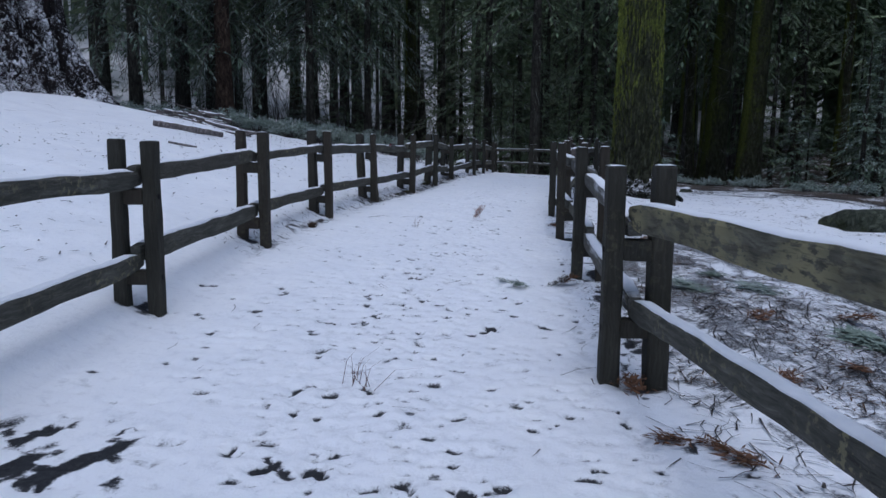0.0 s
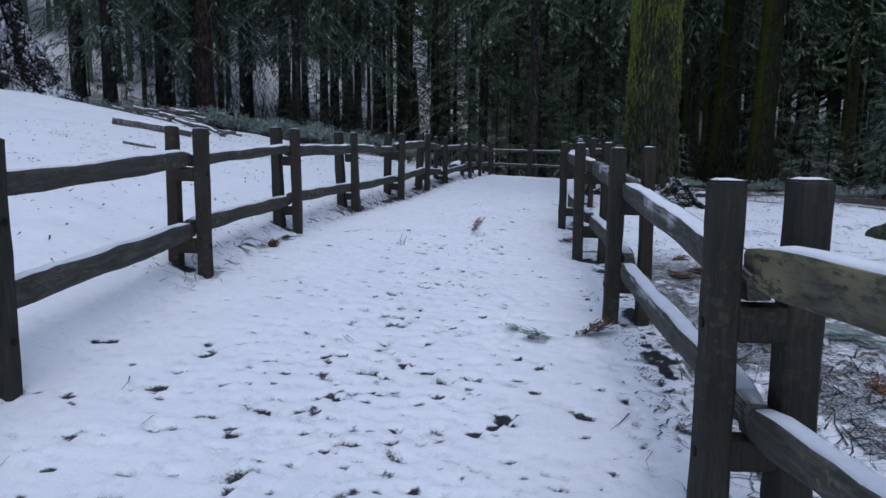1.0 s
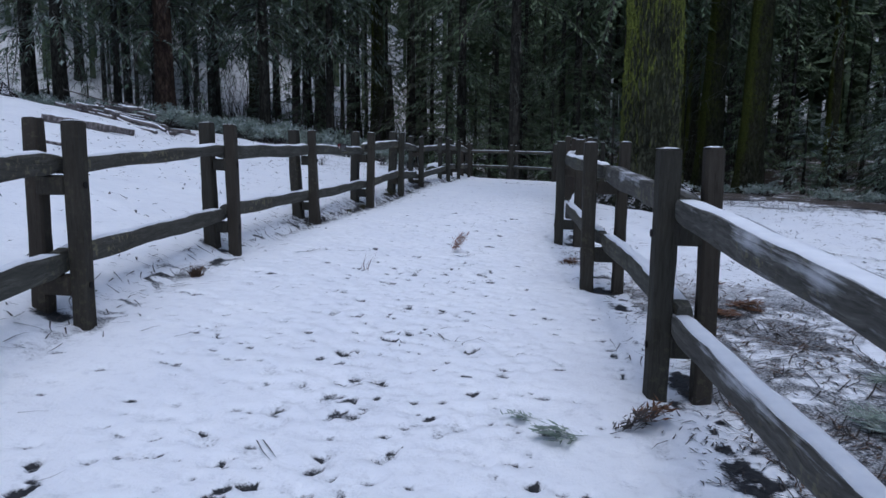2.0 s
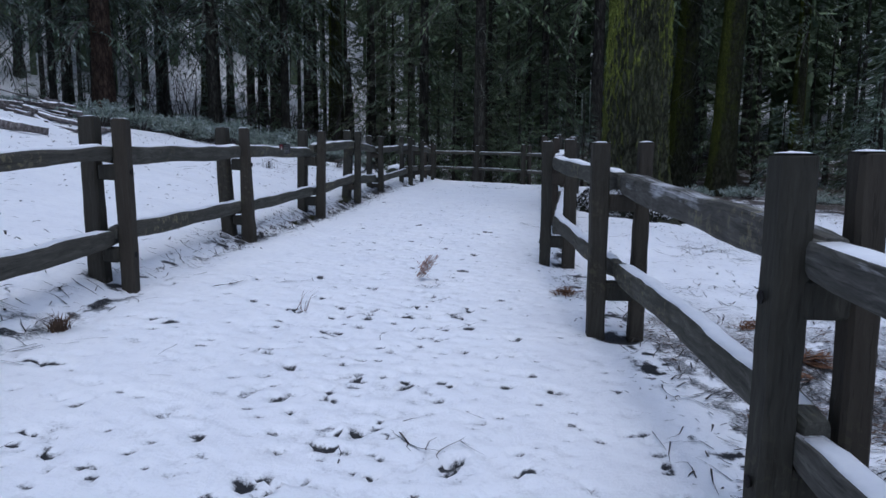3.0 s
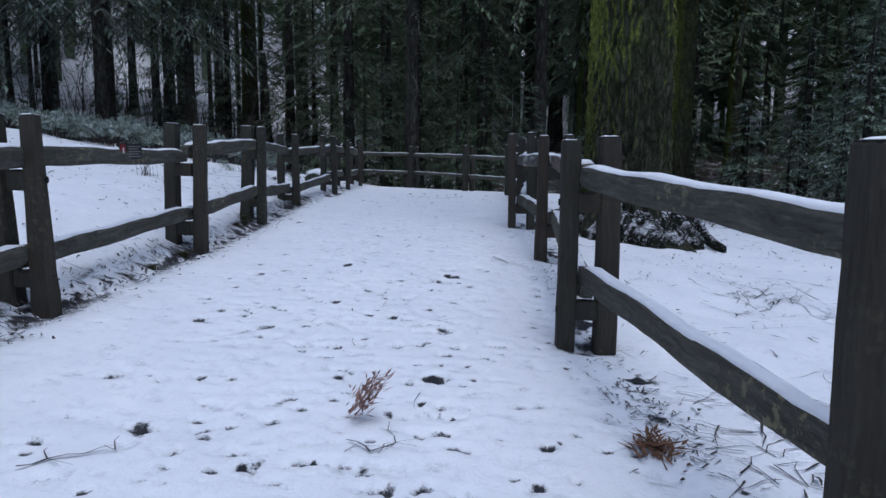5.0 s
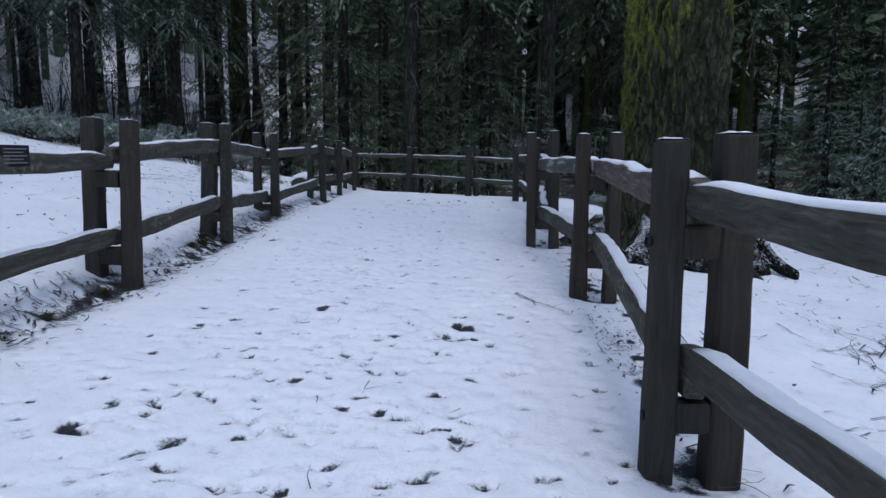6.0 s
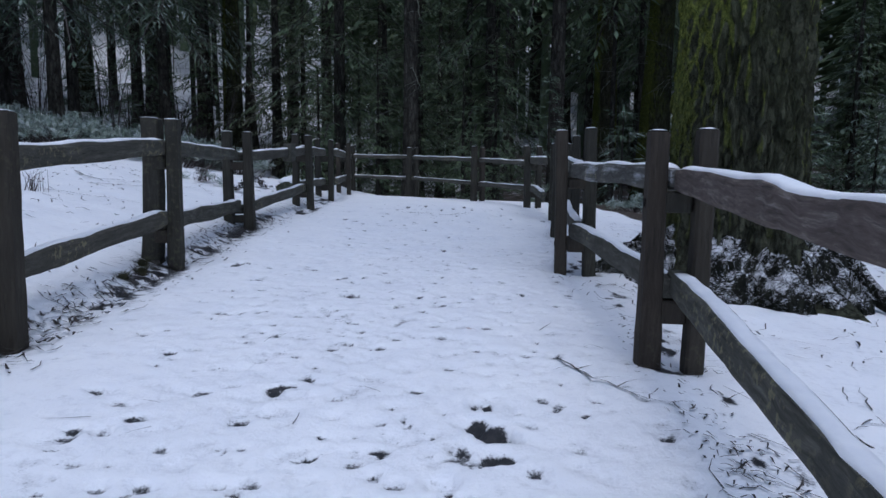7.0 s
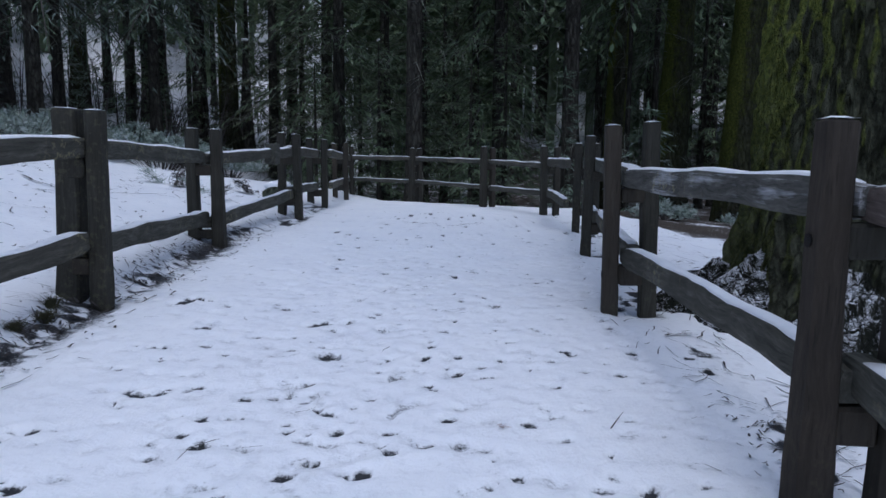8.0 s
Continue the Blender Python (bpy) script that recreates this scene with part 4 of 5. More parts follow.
def big_mossy_fir():
    """The near fir beside the path: deep bark plates, moss on its flanks, roots spreading under snow."""
    rng = random.Random(21)
    base = tagged(new("mossy_fir"), "large old fir with yellow-green moss on furrowed bark", "tree")
    verts, faces, sides, rows = [], [], 160, 170
    ph = [rng.uniform(0, 6.28) for _ in range(4)]
    for j in range(rows):
        k = j / (rows - 1)
        z = -0.5 + 7.5 * k if k < 0.8 else 5.5 + 26 * ((k - 0.8) / 0.2) ** 1.3
        f = math.exp(-max(z + 0.1, 0) / 0.36)
        for i in range(sides):
            a = 2 * math.pi * i / sides
            rad = 0.50 * (1 - 0.022 * max(z, 0)) + 0.34 * f * (1 + 0.55 * math.sin(5 * a + ph[0]) + 0.25 * math.sin(8 * a + ph[1]))
            q = Vector((3.4 * math.cos(a), 3.4 * math.sin(a), z * 2.6))
            q = q + 0.35 * noise.noise_vector(q * 1.3)
            plate = noise.voronoi(Vector((q.x * 2.4, q.y * 2.4, q.z * 0.55)))[0]
            rad += min(plate[1] - plate[0], 0.4) * 0.14 + 0.035 * noise.noise(q * 2.4) + 0.02 * noise.noise(q * 6) - 0.03
            verts.append((rad * math.cos(a), rad * math.sin(a), z))
    for j in range(rows - 1):
        for i in range(sides):
            a, b = j * sides + i, j * sides + (i + 1) % sides
            faces.append((a, b, b + sides, a + sides))
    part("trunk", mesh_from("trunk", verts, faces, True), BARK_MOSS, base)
    for i, (x, y, rx, ry, rz) in enumerate(((-0.62, -0.15, 0.30, 0.32, 0.55), (-0.35, -0.62, 0.30, 0.25, 0.42), (0.05, -0.72, 0.26, 0.22, 0.34), (0.42, -0.62, 0.30, 0.26, 0.46), (-0.95, 0.25, 0.26, 0.26, 0.34), (0.62, -0.2, 0.26, 0.3, 0.5))):
        bm = bmesh.new()
        bmesh.ops.create_icosphere(bm, subdivisions=4, radius=1.0)
        for v in bm.verts:
            q = Vector((v.co.x + 7 * i, v.co.y, v.co.z))
            n = 1 + 0.25 * noise.noise(q * 1.8) + 0.20 * noise.noise(q * 4.5) + 0.08 * noise.noise(q * 10)
            v.co = Vector((x + v.co.x * n * rx * (1 - 0.35 * max(v.co.z, 0)) - 0.35 * x * max(v.co.z, 0), y + v.co.y * n * ry * (1 - 0.35 * max(v.co.z, 0)) - 0.3 * y * max(v.co.z, 0), v.co.z * n * rz + 0.02))
        for f in bm.faces:
            f.smooth = True
        part("root", bm, BARK_ROOT, base, "knobbly dark root dusted with snow")
    verts, faces = [], []
    for i in range(10):
        k = i / 9
        c = Vector((0.55 + 0.35 * k + 0.05 * math.sin(6 * k), -0.35 - 0.55 * k, 0.26 - 0.34 * k))
        for j in range(8):
            t = 2 * math.pi * j / 8
            verts.append(c + Vector((0.3, 0.2, 0)) * math.cos(t) * (0.5 - 0.38 * k) * 0.55 + Vector((0, 0, 1)) * math.sin(t) * (0.16 - 0.11 * k))
    for i in range(9):
        for j in range(8):
            a, b = i * 8 + j, i * 8 + (j + 1) % 8
            faces.append((a, b, b + 8, a + 8))
    part("root", mesh_from("root", verts, faces, True), BARK_ROOT, base, "long dark root reaching over the snow")
    leaf, wood = Leafage(), Leafage()
    z = 9.0
    while z < 27:
        for b in range(3):
            bough(leaf, wood, rng, Vector((0, 0, z)), rng.uniform(0, 6.28), (0.8 + 2.2 * (32 - z) / 23) * rng.uniform(0.6, 1.1), 0.15, 0.5, 0.5, 0.9)
        z += 0.8
    part("crown", leaf.mesh("crown"), NEEDLES, base)
    tagged(part("bough_wood", wood.mesh("bough_wood"), TWIG, base), kind="stuff")
    return base


set_down(big_mossy_fir(), 1.58, 15.76, 0, 0.0)

MOSSY, DARK = "tall fir with green moss on its trunk", "tall dark-barked fir with bare dead lower twigs"
FROSTED = "tall dark fir with snow-dusted drooping boughs"
KEY = [(-8.9, 40.95, 0.42, BARK_GREEN, 7.5, MOSSY, (0, 0)), (-1.23, 30.4, 0.235, BARK_DARK, 7, DARK, (0, 0)), (6.72, 33.74, 0.52, BARK_GREEN, 9, MOSSY, (0.03, 0)),
       (7.44, 30.48, 0.50, BARK_GREEN, 9, MOSSY, (0.03, 0)), (-14.55, 28.95, 0.38, BARK_RED, 3.4, FROSTED, (0, 0)), (-21.2, 54.3, 0.48, BARK_GREEN, 7, MOSSY, (0, 0)),
       (3.83, 58.9, 0.27, BARK_DARK, 12, DARK, (0, 0)), (4.35, 53.2, 0.36, BARK_DARK, 12, DARK, (0, 0)), (7.96, 66.0, 0.54, BARK_DARK, 12, DARK, (0, 0)), (9.36, 61.9, 0.62, BARK_DARK, 12, DARK, (0, 0)),
       (-14.5, 48.95, 0.42, BARK_DARK, 6.5, DARK, (-0.015, 0)), (-19.5, 43.9, 0.38, BARK_DARK, 5.5, DARK, (-0.01, 0)), (-19.8, 55.0, 0.28, BARK_DARK, 6.5, DARK, (0, 0)), (-16.5, 50.0, 0.24, BARK_DARK, 6, DARK, (0, 0)),
       (-17.1, 54.0, 0.36, BARK_DARK, 6.5, DARK, (0, 0)), (-11.7, 46.0, 0.28, BARK_DARK, 9, DARK, (0, 0)), (-19.1, 57.0, 0.18, BARK_DARK, 12, DARK, (0, 0)), (3.1, 31.4, 0.25, BARK_DARK, 8, DARK, (0, 0)),
       (-17.5, 27.0, 0.26, BARK_DARK, 3.0, FROSTED, (0, 0)), (-11.6, 31.5, 0.20, BARK_DARK, 4.2, FROSTED, (0, 0)), (-3.6, 34.0, 0.2, BARK_DARK, 2.4, DARK, (0, 0)), (1.3, 33.5, 0.2, BARK_DARK, 2.0, DARK, (0, 0)), (-21.0, 30.0, 0.3, BARK_DARK, 3.5, FROSTED, (0, 0))]
taken = []
for i, (x, y, r, bark, low, label, lean) in enumerate(KEY):
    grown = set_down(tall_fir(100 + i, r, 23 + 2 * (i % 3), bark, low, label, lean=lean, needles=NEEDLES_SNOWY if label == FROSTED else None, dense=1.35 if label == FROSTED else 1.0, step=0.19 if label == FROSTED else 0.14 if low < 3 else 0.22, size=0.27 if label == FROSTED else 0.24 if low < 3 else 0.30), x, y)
    taken.append((x, y))
    if (x, y) == (-11.6, 31.5):
        for cx, cy, turn in ((-13.4, 36.4, 70), (-16.8, 38.2, 160), (-10.4, 37.0, 250), (-20.2, 35.8, 310)):
            copy_thing(grown, pose(cx, cy, height(cx, cy) - 0.05, 0, 0, turn))
            taken.append((cx, cy))

rng = random.Random(9)
TALL = [tall_fir(200, 0.34, 25, BARK_DARK, 6.5, DARK), tall_fir(201, 0.26, 22, BARK_DARK, 4.6, DARK, needles=NEEDLES_DUSTED), tall_fir(202, 0.44, 27, BARK_SOME, 8, MOSSY), tall_fir(203, 0.20, 19, BARK_DARK, 3.8, DARK, needles=NEEDLES_DUSTED)]
FIRS = [young_fir(300, 9.5, NEEDLES, 0.17, 0.25, 1.2, label="young fir with drooping dark boughs"), young_fir(301, 7.0, NEEDLES_SNOWY, 0.13, 0.20, 0.8, label="young fir with snow-dusted boughs"),
        young_fir(302, 3.6, NEEDLES_SNOWY, 0.11, 0.22, 0.25, label="small fir with snow-dusted boughs"), young_fir(303, 12.0, NEEDLES, 0.20, 0.28, 1.6, label="young fir with drooping dark boughs"),
        young_fir(304, 2.2, NEEDLES_SNOWY, 0.08, 0.16, 0.15, label="small fir with snow-dusted boughs"),
        young_fir(305, 13.0, NEEDLES_OLIVE, 0.14, 0.19, 0.5, label="full fir with drooping olive boughs and pale twig tips")]


def free(x, y, gap):
    return all((x - a) ** 2 + (y - b) ** 2 > gap * gap for a, b in taken)


def in_clearing(x, y):
    """The open ground that stays clear of trees."""
    if -22 < x < -2 and y < 26 + 0.35 * (x + 10) * (x > -10):
        return True
    if -6 < x < 6 and -16 < y < 29.5:
        return True
    if 2 < x < 14 and -8 < y < 25 - 0.5 * max(0, x - 6):
        return True
    return (x + 15.4) ** 2 + (y - 16.3) ** 2 < 36


def before_key(x, y, gap=0.8):
    """Whether a tree here would stand in front of one of the marked trunks, seen from the path."""
    for kx, ky, *_ in KEY[:16]:
        for ex, ey in ((-1.2, 1.0), (-1.1, 7.0), (-0.8, 11.5)):
            d = Vector((kx - ex, ky - ey))
            t = Vector((x - ex, y - ey)).dot(d) / d.length_squared
            if 0 < t < 0.99 and (Vector((x - ex, y - ey)) - d * t).length < gap:
                return True
    return False


used = {}


def plant(kind, x, y):
    m = pose(x, y, height(x, y) - 0.06, 0, 0, rng.uniform(0, 360))
    if kind.name in used:
        copy_thing(kind, m)
    else:
        kind.matrix_basis = m
        used[kind.name] = 1
    taken.append((x, y))


SAPLINGS = [(-8.6, 49.0, 3, 1.15), (-10.2, 49.5, 0, 1.2), (-6.0, 50.0, 3, 1.2), (-14.0, 37.5, 4, 1.1), (-17.2, 39.0, 2, 0.8), (-11.4, 36.2, 4, 0.9), (-20.5, 42.0, 2, 1.0), (-15.6, 43.5, 2, 0.9), (-22.4, 38.5, 4, 1.4), (-18.2, 47.0, 2, 1.1), (-24.6, 46.5, 2, 1.2), (-12.8, 44.6, 2, 0.8),
            (-3.9, 36.0, 5, 0.95), (0.75, 35.6, 5, 0.9), (-6.6, 38.6, 5, 1.0), (-2.2, 35.4, 5, 0.8), (-5.2, 42.5, 3, 1.1), (-1.0, 41.0, 3, 1.1), (2.2, 40.0, 3, 1.0), (-7.2, 46.0, 3, 1.2), (-3.0, 47.0, 3, 1.2), (0.6, 47.5, 3, 1.2), (-10.5, 43.0, 0, 1.0), (-12.6, 40.5, 0, 0.9),
            (-2.2, 31.2, 0, 0.5), (0.2, 29.4, 0, 0.42), (2.2, 27.6, 1, 0.5), (-3.9, 31.0, 0, 0.4), (1.2, 30.6, 3, 0.45), (-1.0, 31.8, 3, 0.5), (3.4, 25.4, 4, 1.0),
            (9.4, 23.3, 1, 0.75), (7.3, 22.8, 2, 0.6), (8.6, 22.2, 1, 0.66), (11.2, 21.6, 2, 0.8), (10.3, 19.6, 4, 1.0), (12.4, 19.4, 2, 0.7), (11.8, 29.0, 2, 1.1), (13.6, 24.0, 1, 0.6),
            (12.0, 16.8, 4, 1.1), (14.2, 17.4, 2, 0.9), (7.9, 26.2, 2, 0.8), (10.4, 26.0, 1, 0.55), (9.0, 19.2, 4, 0.7), (15.0, 20.6, 1, 0.6)]
for x, y, kind, size in SAPLINGS:
    m = pose(x, y, height(x, y) - 0.06, 0, 0, rng.uniform(0, 360))
    if kind == 5 and FIRS[5].name not in used:
        ob = FIRS[5]
        ob.matrix_basis = m
        used[ob.name] = 1
    else:
        ob = copy_thing(FIRS[kind], m)
    ob.scale = (size * 1.05, size * 1.05, size)
    taken.append((x, y))
for n in range(4000):
    if len(taken) > 114:
        break
    a, d = rng.uniform(0, 6.28), math.sqrt(rng.random()) * 56
    x, y = d * math.cos(a), 14 + d * math.sin(a)
    # firs that are not ahead stay unseen, added only to block sky light
    ahead = y > 22 and abs(x) < (y + 10) * 0.9
    if in_clearing(x, y) or before_key(x, y) or not free(x, y, (2.3 if x < -4 else 2.4) if ahead else 15):
        continue
    plant(TALL[rng.choice((1, 3, 3, 3, 3, 0, 2) if x < -4 else (0, 0, 1, 1, 2, 3, 3))], x, y)
for n in range(3000):
    if len(taken) > 178:
        break
    x, y = rng.uniform(-34, 34), rng.uniform(20, 62)
    if in_clearing(x, y) or before_key(x, y, 1.8) or not free(x, y, 1.5) or (x < -0.16 * y and rng.random() < 0.3) or (1.5 < x < 0.3 * y and rng.random() < 0.6):
        continue
    plant(FIRS[rng.choice((2, 4, 4) if x < -0.16 * y else (0, 0, 1, 1, 2, 3, 3, 4))], x, y)


POLE = "slender dark fir with bare twigs"
POLES = [tall_fir(210, 0.10, 15, BARK_DARK, 6.5, POLE, step=0.32, size=0.42), tall_fir(211, 0.14, 17, BARK_DARK, 7, POLE, step=0.32, size=0.42)]
stop = len(taken) + 30
for n in range(2000):
    if len(taken) >= stop:
        break
    y = rng.uniform(31, 58)
    x = rng.uniform(-0.62, 0.28) * y
    if in_clearing(x, y) or before_key(x, y) or not free(x, y, 0.9) or (-0.2 * y < x < 0.04 * y):
        continue
    plant(POLES[n % 2], x, y)


def broken_snag():
    """A dead trunk snapped off, with snow on the break."""
    rng = random.Random(91)
    base = tagged(new("broken_snag"), "dark dead trunk snapped off beside a mossy fir", "tree")
    part("trunk", trunk_mesh(rng, 0.36, 4.9, 1.25, 0.6, 16, 14, rough=0.04), BARK_DARK, base).scale = (1, 1, 1)
    cap = bmesh.new()
    bmesh.ops.create_icosphere(cap, subdivisions=2, radius=0.16)
    for v in cap.verts:
        v.co = Vector((v.co.x, v.co.y, 4.9 + v.co.z * 0.4))
    part("snow_cap", cap, SNOW, base, "small cap of snow")
    return base


set_down(broken_snag(), -8.35, 41.6)


def far_woods():
    """The closed forest on the rising ground beyond."""
    rng = random.Random(41)
    leaf = Leafage()
    for n in range(2700):
        a = rng.uniform(0, 6.28)
        d = 47 + 75 * rng.random() ** 1.1
        x, y = d * math.cos(a), 14 + d * math.sin(a)
        # unseen part of the added ring, thinned so sky light reaches the visible trunks
        if y < 8 and rng.random() < 0.9:
            continue
        if x < -6 and y > 20 and rng.random() < np.interp(d, [50, 64], [0.80, 0.0]):
            continue
        z, tall = height(x, y), rng.uniform(15, 26)
        o = Vector((x, y, z))
        leaf.twig([o, o + Vector((0, 0, tall * 0.5)), o + Vector((0, 0, tall))], rng.uniform(0.2, 0.45))
        low = rng.uniform(4.5, 7.5) if x < -6 and y > 20 and d < 75 else rng.uniform(2.0, 6.5)
        for b in range(64):
            k = (b / 64) ** 0.8
            h = low + (tall - low) * k
            az = rng.uniform(0, 6.28)
            way = Vector((math.cos(az), math.sin(az), rng.uniform(-0.7, -0.15))).normalized()
            long = (0.6 + 3.4 * (1 - k)) * rng.uniform(0.7, 1.2)
            leaf.spray(o + Vector((0, 0, h)), way, Vector((rng.uniform(-0.6, 0.6), rng.uniform(-0.6, 0.6), 1)), long, long * rng.uniform(0.16, 0.30))
    ob = part("far_woods", leaf.mesh("far_woods"), NEEDLES)
    return tagged(ob, "dense dark conifer forest on a snowy hillside", "forest", kind="stuff")


far_woods()


def bare_brush():
    """Thin bare saplings and stems on the snowy slope under the trees."""
    rng = random.Random(63)
    leaf = Leafage()
    for n in range(170):
        y = rng.uniform(34, 64)
        x = rng.uniform(-0.62, -0.14) * y
        o = Vector((x, y, height(x, y) - 0.05))
        tall = rng.uniform(0.6, 3.2)
        for b in range(rng.choice((2, 3, 4))):
            a = rng.uniform(0, 6.28)
            tip = o + Vector((math.cos(a), math.sin(a), 0)) * tall * rng.uniform(0.1, 0.45) + Vector((0, 0, tall * rng.uniform(0.6, 1.0)))
            mid = o.lerp(tip, 0.5) + Vector((0, 0, 0.12 * tall))
            leaf.twig([o, mid, tip], rng.uniform(0.012, 0.035))
            for c in range(5):
                p = mid.lerp(tip, rng.uniform(-0.3, 0.9))
                w = Vector((rng.uniform(-1, 1), rng.uniform(-1, 1), rng.uniform(-0.4, 0.5)))
                leaf.twig([p, p + w * 0.2 * tall, p + w * 0.34 * tall - Vector((0, 0, 0.06 * tall))], 0.009)
    return tagged(part("bare_brush", leaf.mesh("bare_brush"), TWIG), "thin bare brush on the snowy slope under the trees", "brush", kind="stuff")


bare_brush()


# ---- shrubs, logs, rocks ----
BRUSH = needle_material("frosted_brush_leaves", (0.13, 0.175, 0.145), (0.32, 0.37, 0.31), 0.34, 6.0)
DULL_NEEDLES = plain_material("dull_brown_needles", (0.035, 0.024, 0.017), (0.15, 0.095, 0.062), 12)
GRASS = plain_material("dry_grass", (0.03, 0.032, 0.016), (0.10, 0.095, 0.05), 60)
LICHEN = plain_material("pale_lichen", (0.12, 0.16, 0.13), (0.3, 0.36, 0.3), 50)
LEAF_PALE = plain_material("pinkish_dry_leaf", (0.2, 0.11, 0.09), (0.42, 0.27, 0.22), 60)
LOG_BARK = bark_material("grey_log_bark", (0.12, 0.105, 0.10), (0.40, 0.36, 0.35), scale=2.0)


def shrub(seed, wide, tall):
    """A low evergreen bush, frosted with snow."""
    rng = random.Random(seed)
    leaf, wood = Leafage(), Leafage()
    for b in range(60):
        az, reach = rng.uniform(0, 6.28), wide * math.sqrt(rng.random())
        p0 = Vector((0.3 * reach * math.cos(az), 0.3 * reach * math.sin(az), 0))
        p2 = Vector((reach * math.cos(az), reach * math.sin(az), tall * rng.uniform(0.5, 1.1) * (1 - 0.5 * (reach / wide) ** 2)))
        p1 = (p0 + p2) / 2 + Vector((0, 0, 0.1 * tall))
        wood.twig([p0, p1, p2], 0.012)
        for c in range(17):
            q = p1.lerp(p2, rng.uniform(0.1, 1.1))
            w = Vector((rng.uniform(-1, 1), rng.uniform(-1, 1), rng.uniform(-0.2, 0.9))).normalized()
            leaf.spray(q, w, Vector((rng.uniform(-1, 1), rng.uniform(-1, 1), 1)), rng.uniform(0.10, 0.22), rng.uniform(0.05, 0.09))
    base = tagged(new("shrub"), "low grey-green evergreen shrub frosted with snow", "shrub", "shrubs on the bank")
    tagged(part("bough_wood", wood.mesh("bough_wood"), TWIG, base), kind="stuff")
    part("foliage", leaf.mesh("foliage"), BRUSH, base)
    return base


rng = random.Random(55)
bushes = [shrub(61, 1.3, 0.85), shrub(62, 1.0, 0.7)]
spots = []
while len(spots) < 44:
    k = rng.random()
    x, y = -6.8 - 11.0 * k + rng.uniform(-0.8, 0.8), 30.0 - 5.0 * k + rng.uniform(-2.0, 2.5)
    if all((x - a) ** 2 + (y - b) ** 2 > 0.9 for a, b in spots) and (x + 14.5) ** 2 + (y - 28.3) ** 2 > 1.5:
        spots.append((x, y))
edge_spots = [(3.4, 24.2), (4.6, 23.4), (5.6, 22.3), (6.8, 21.2), (7.8, 20.3), (9.4, 18.4), (10.6, 17.6), (11.4, 18.6), (12.8, 15.6), (6.0, 23.8), (8.4, 22.2), (4.0, 25.6)]
for i, (x, y) in enumerate(spots + edge_spots):
    m = pose(x, y, height(x, y) - 0.05, 0, 0, rng.uniform(0, 360))
    if i < 2:
        bushes[i].matrix_basis = m
    else:
        ob = copy_thing(bushes[i % 2], m)
        if i >= len(spots):
            ob.scale = (0.55, 0.55, 0.5)


def log_between(name, a, b, r, material, label, category, seed, snow=True, crook=1.0):
    """A knotty log or stick that lies on the ground from a to b."""
    rng = random.Random(seed)
    pa, pb = Vector((*a, height(*a) + r * 0.7)), Vector((*b, height(*b) + r * 0.7))
    d = pb - pa
    n, m = 12, 10
    verts, faces, sv, sf = [], [], [], []
    for i in range(n):
        k = i / (n - 1)
        rr = r * (1 - 0.3 * k) * rng.uniform(0.9, 1.1)
        off = crook * r * (math.sin(5 * k + seed) + 0.6 * math.sin(11 * k + 2.3 * seed))
        for j in range(m):
            t = 2 * math.pi * j / m
            verts.append((k * d.length, off + rr * math.cos(t) * rng.uniform(0.95, 1.05), rr * math.sin(t)))
        for sy, h in ((-0.75, 0.62), (-0.35, 1.12), (0.35, 1.14), (0.75, 0.62)):
            sv.append((k * d.length, off + sy * rr, rr * h + rng.uniform(-0.1, 0.1) * r))
    for i in range(n - 1):
        for j in range(m):
            p, q = i * m + j, i * m + (j + 1) % m
            faces.append((p, q, q + m, p + m))
        for j in range(3):
            sf.append((i * 4 + j, i * 4 + j + 4, i * 4 + j + 5, i * 4 + j + 1))
    faces += [tuple(range(m - 1, -1, -1)), tuple(range((n - 1) * m, n * m))]
    ob = tagged(part(name, mesh_from(name, verts, faces, True), material), label, category)
    ob.matrix_basis = pose(*pa, 0, -math.degrees(math.asin(d.z / d.length)), math.degrees(math.atan2(d.y, d.x)))
    if snow:
        part("snow", mesh_from("snow", sv, sf, True), SNOW, ob, "snow lying along the top")
    return ob


log_between("fallen_log", (-9.0, 14.45), (-7.85, 15.4), 0.10, LOG_BARK, "grey barkless fallen log lying in the snow", "log", 1)
log_between("fallen_branch", (-7.4, 12.3), (-6.95, 12.55), 0.03, LOG_BARK, "short grey branch lying in the snow", "branch", 2)
log_between("fallen_log", (7.3, 17.0), (8.5, 16.5), 0.06, LOG_BARK, "snow-topped fallen log on the forest floor", "log", 4)
rng = random.Random(15)
for i in range(60):
    k = i / 59
    x, y = -11.9 + 3.2 * k + rng.uniform(-0.5, 0.5), 20.6 - 3.3 * k + rng.uniform(-0.6, 0.6)
    t, l = rng.gauss(-0.8, 0.38), rng.uniform(0.3, 1.1)
    ob = log_between("brush_stick", (x - l * math.cos(t), y - l * math.sin(t)), (x + l * math.cos(t), y + l * math.sin(t)), rng.uniform(0.015, 0.05), LOG_BARK, "bare grey stick in a snowy brush pile", "branch", 20 + i, i % 2 == 0, 1.6)
    ob.location.z += 0.5 * rng.random() * (1 - abs(2 * k - 1))
    tagged(ob, group="sticks of the brush pile")


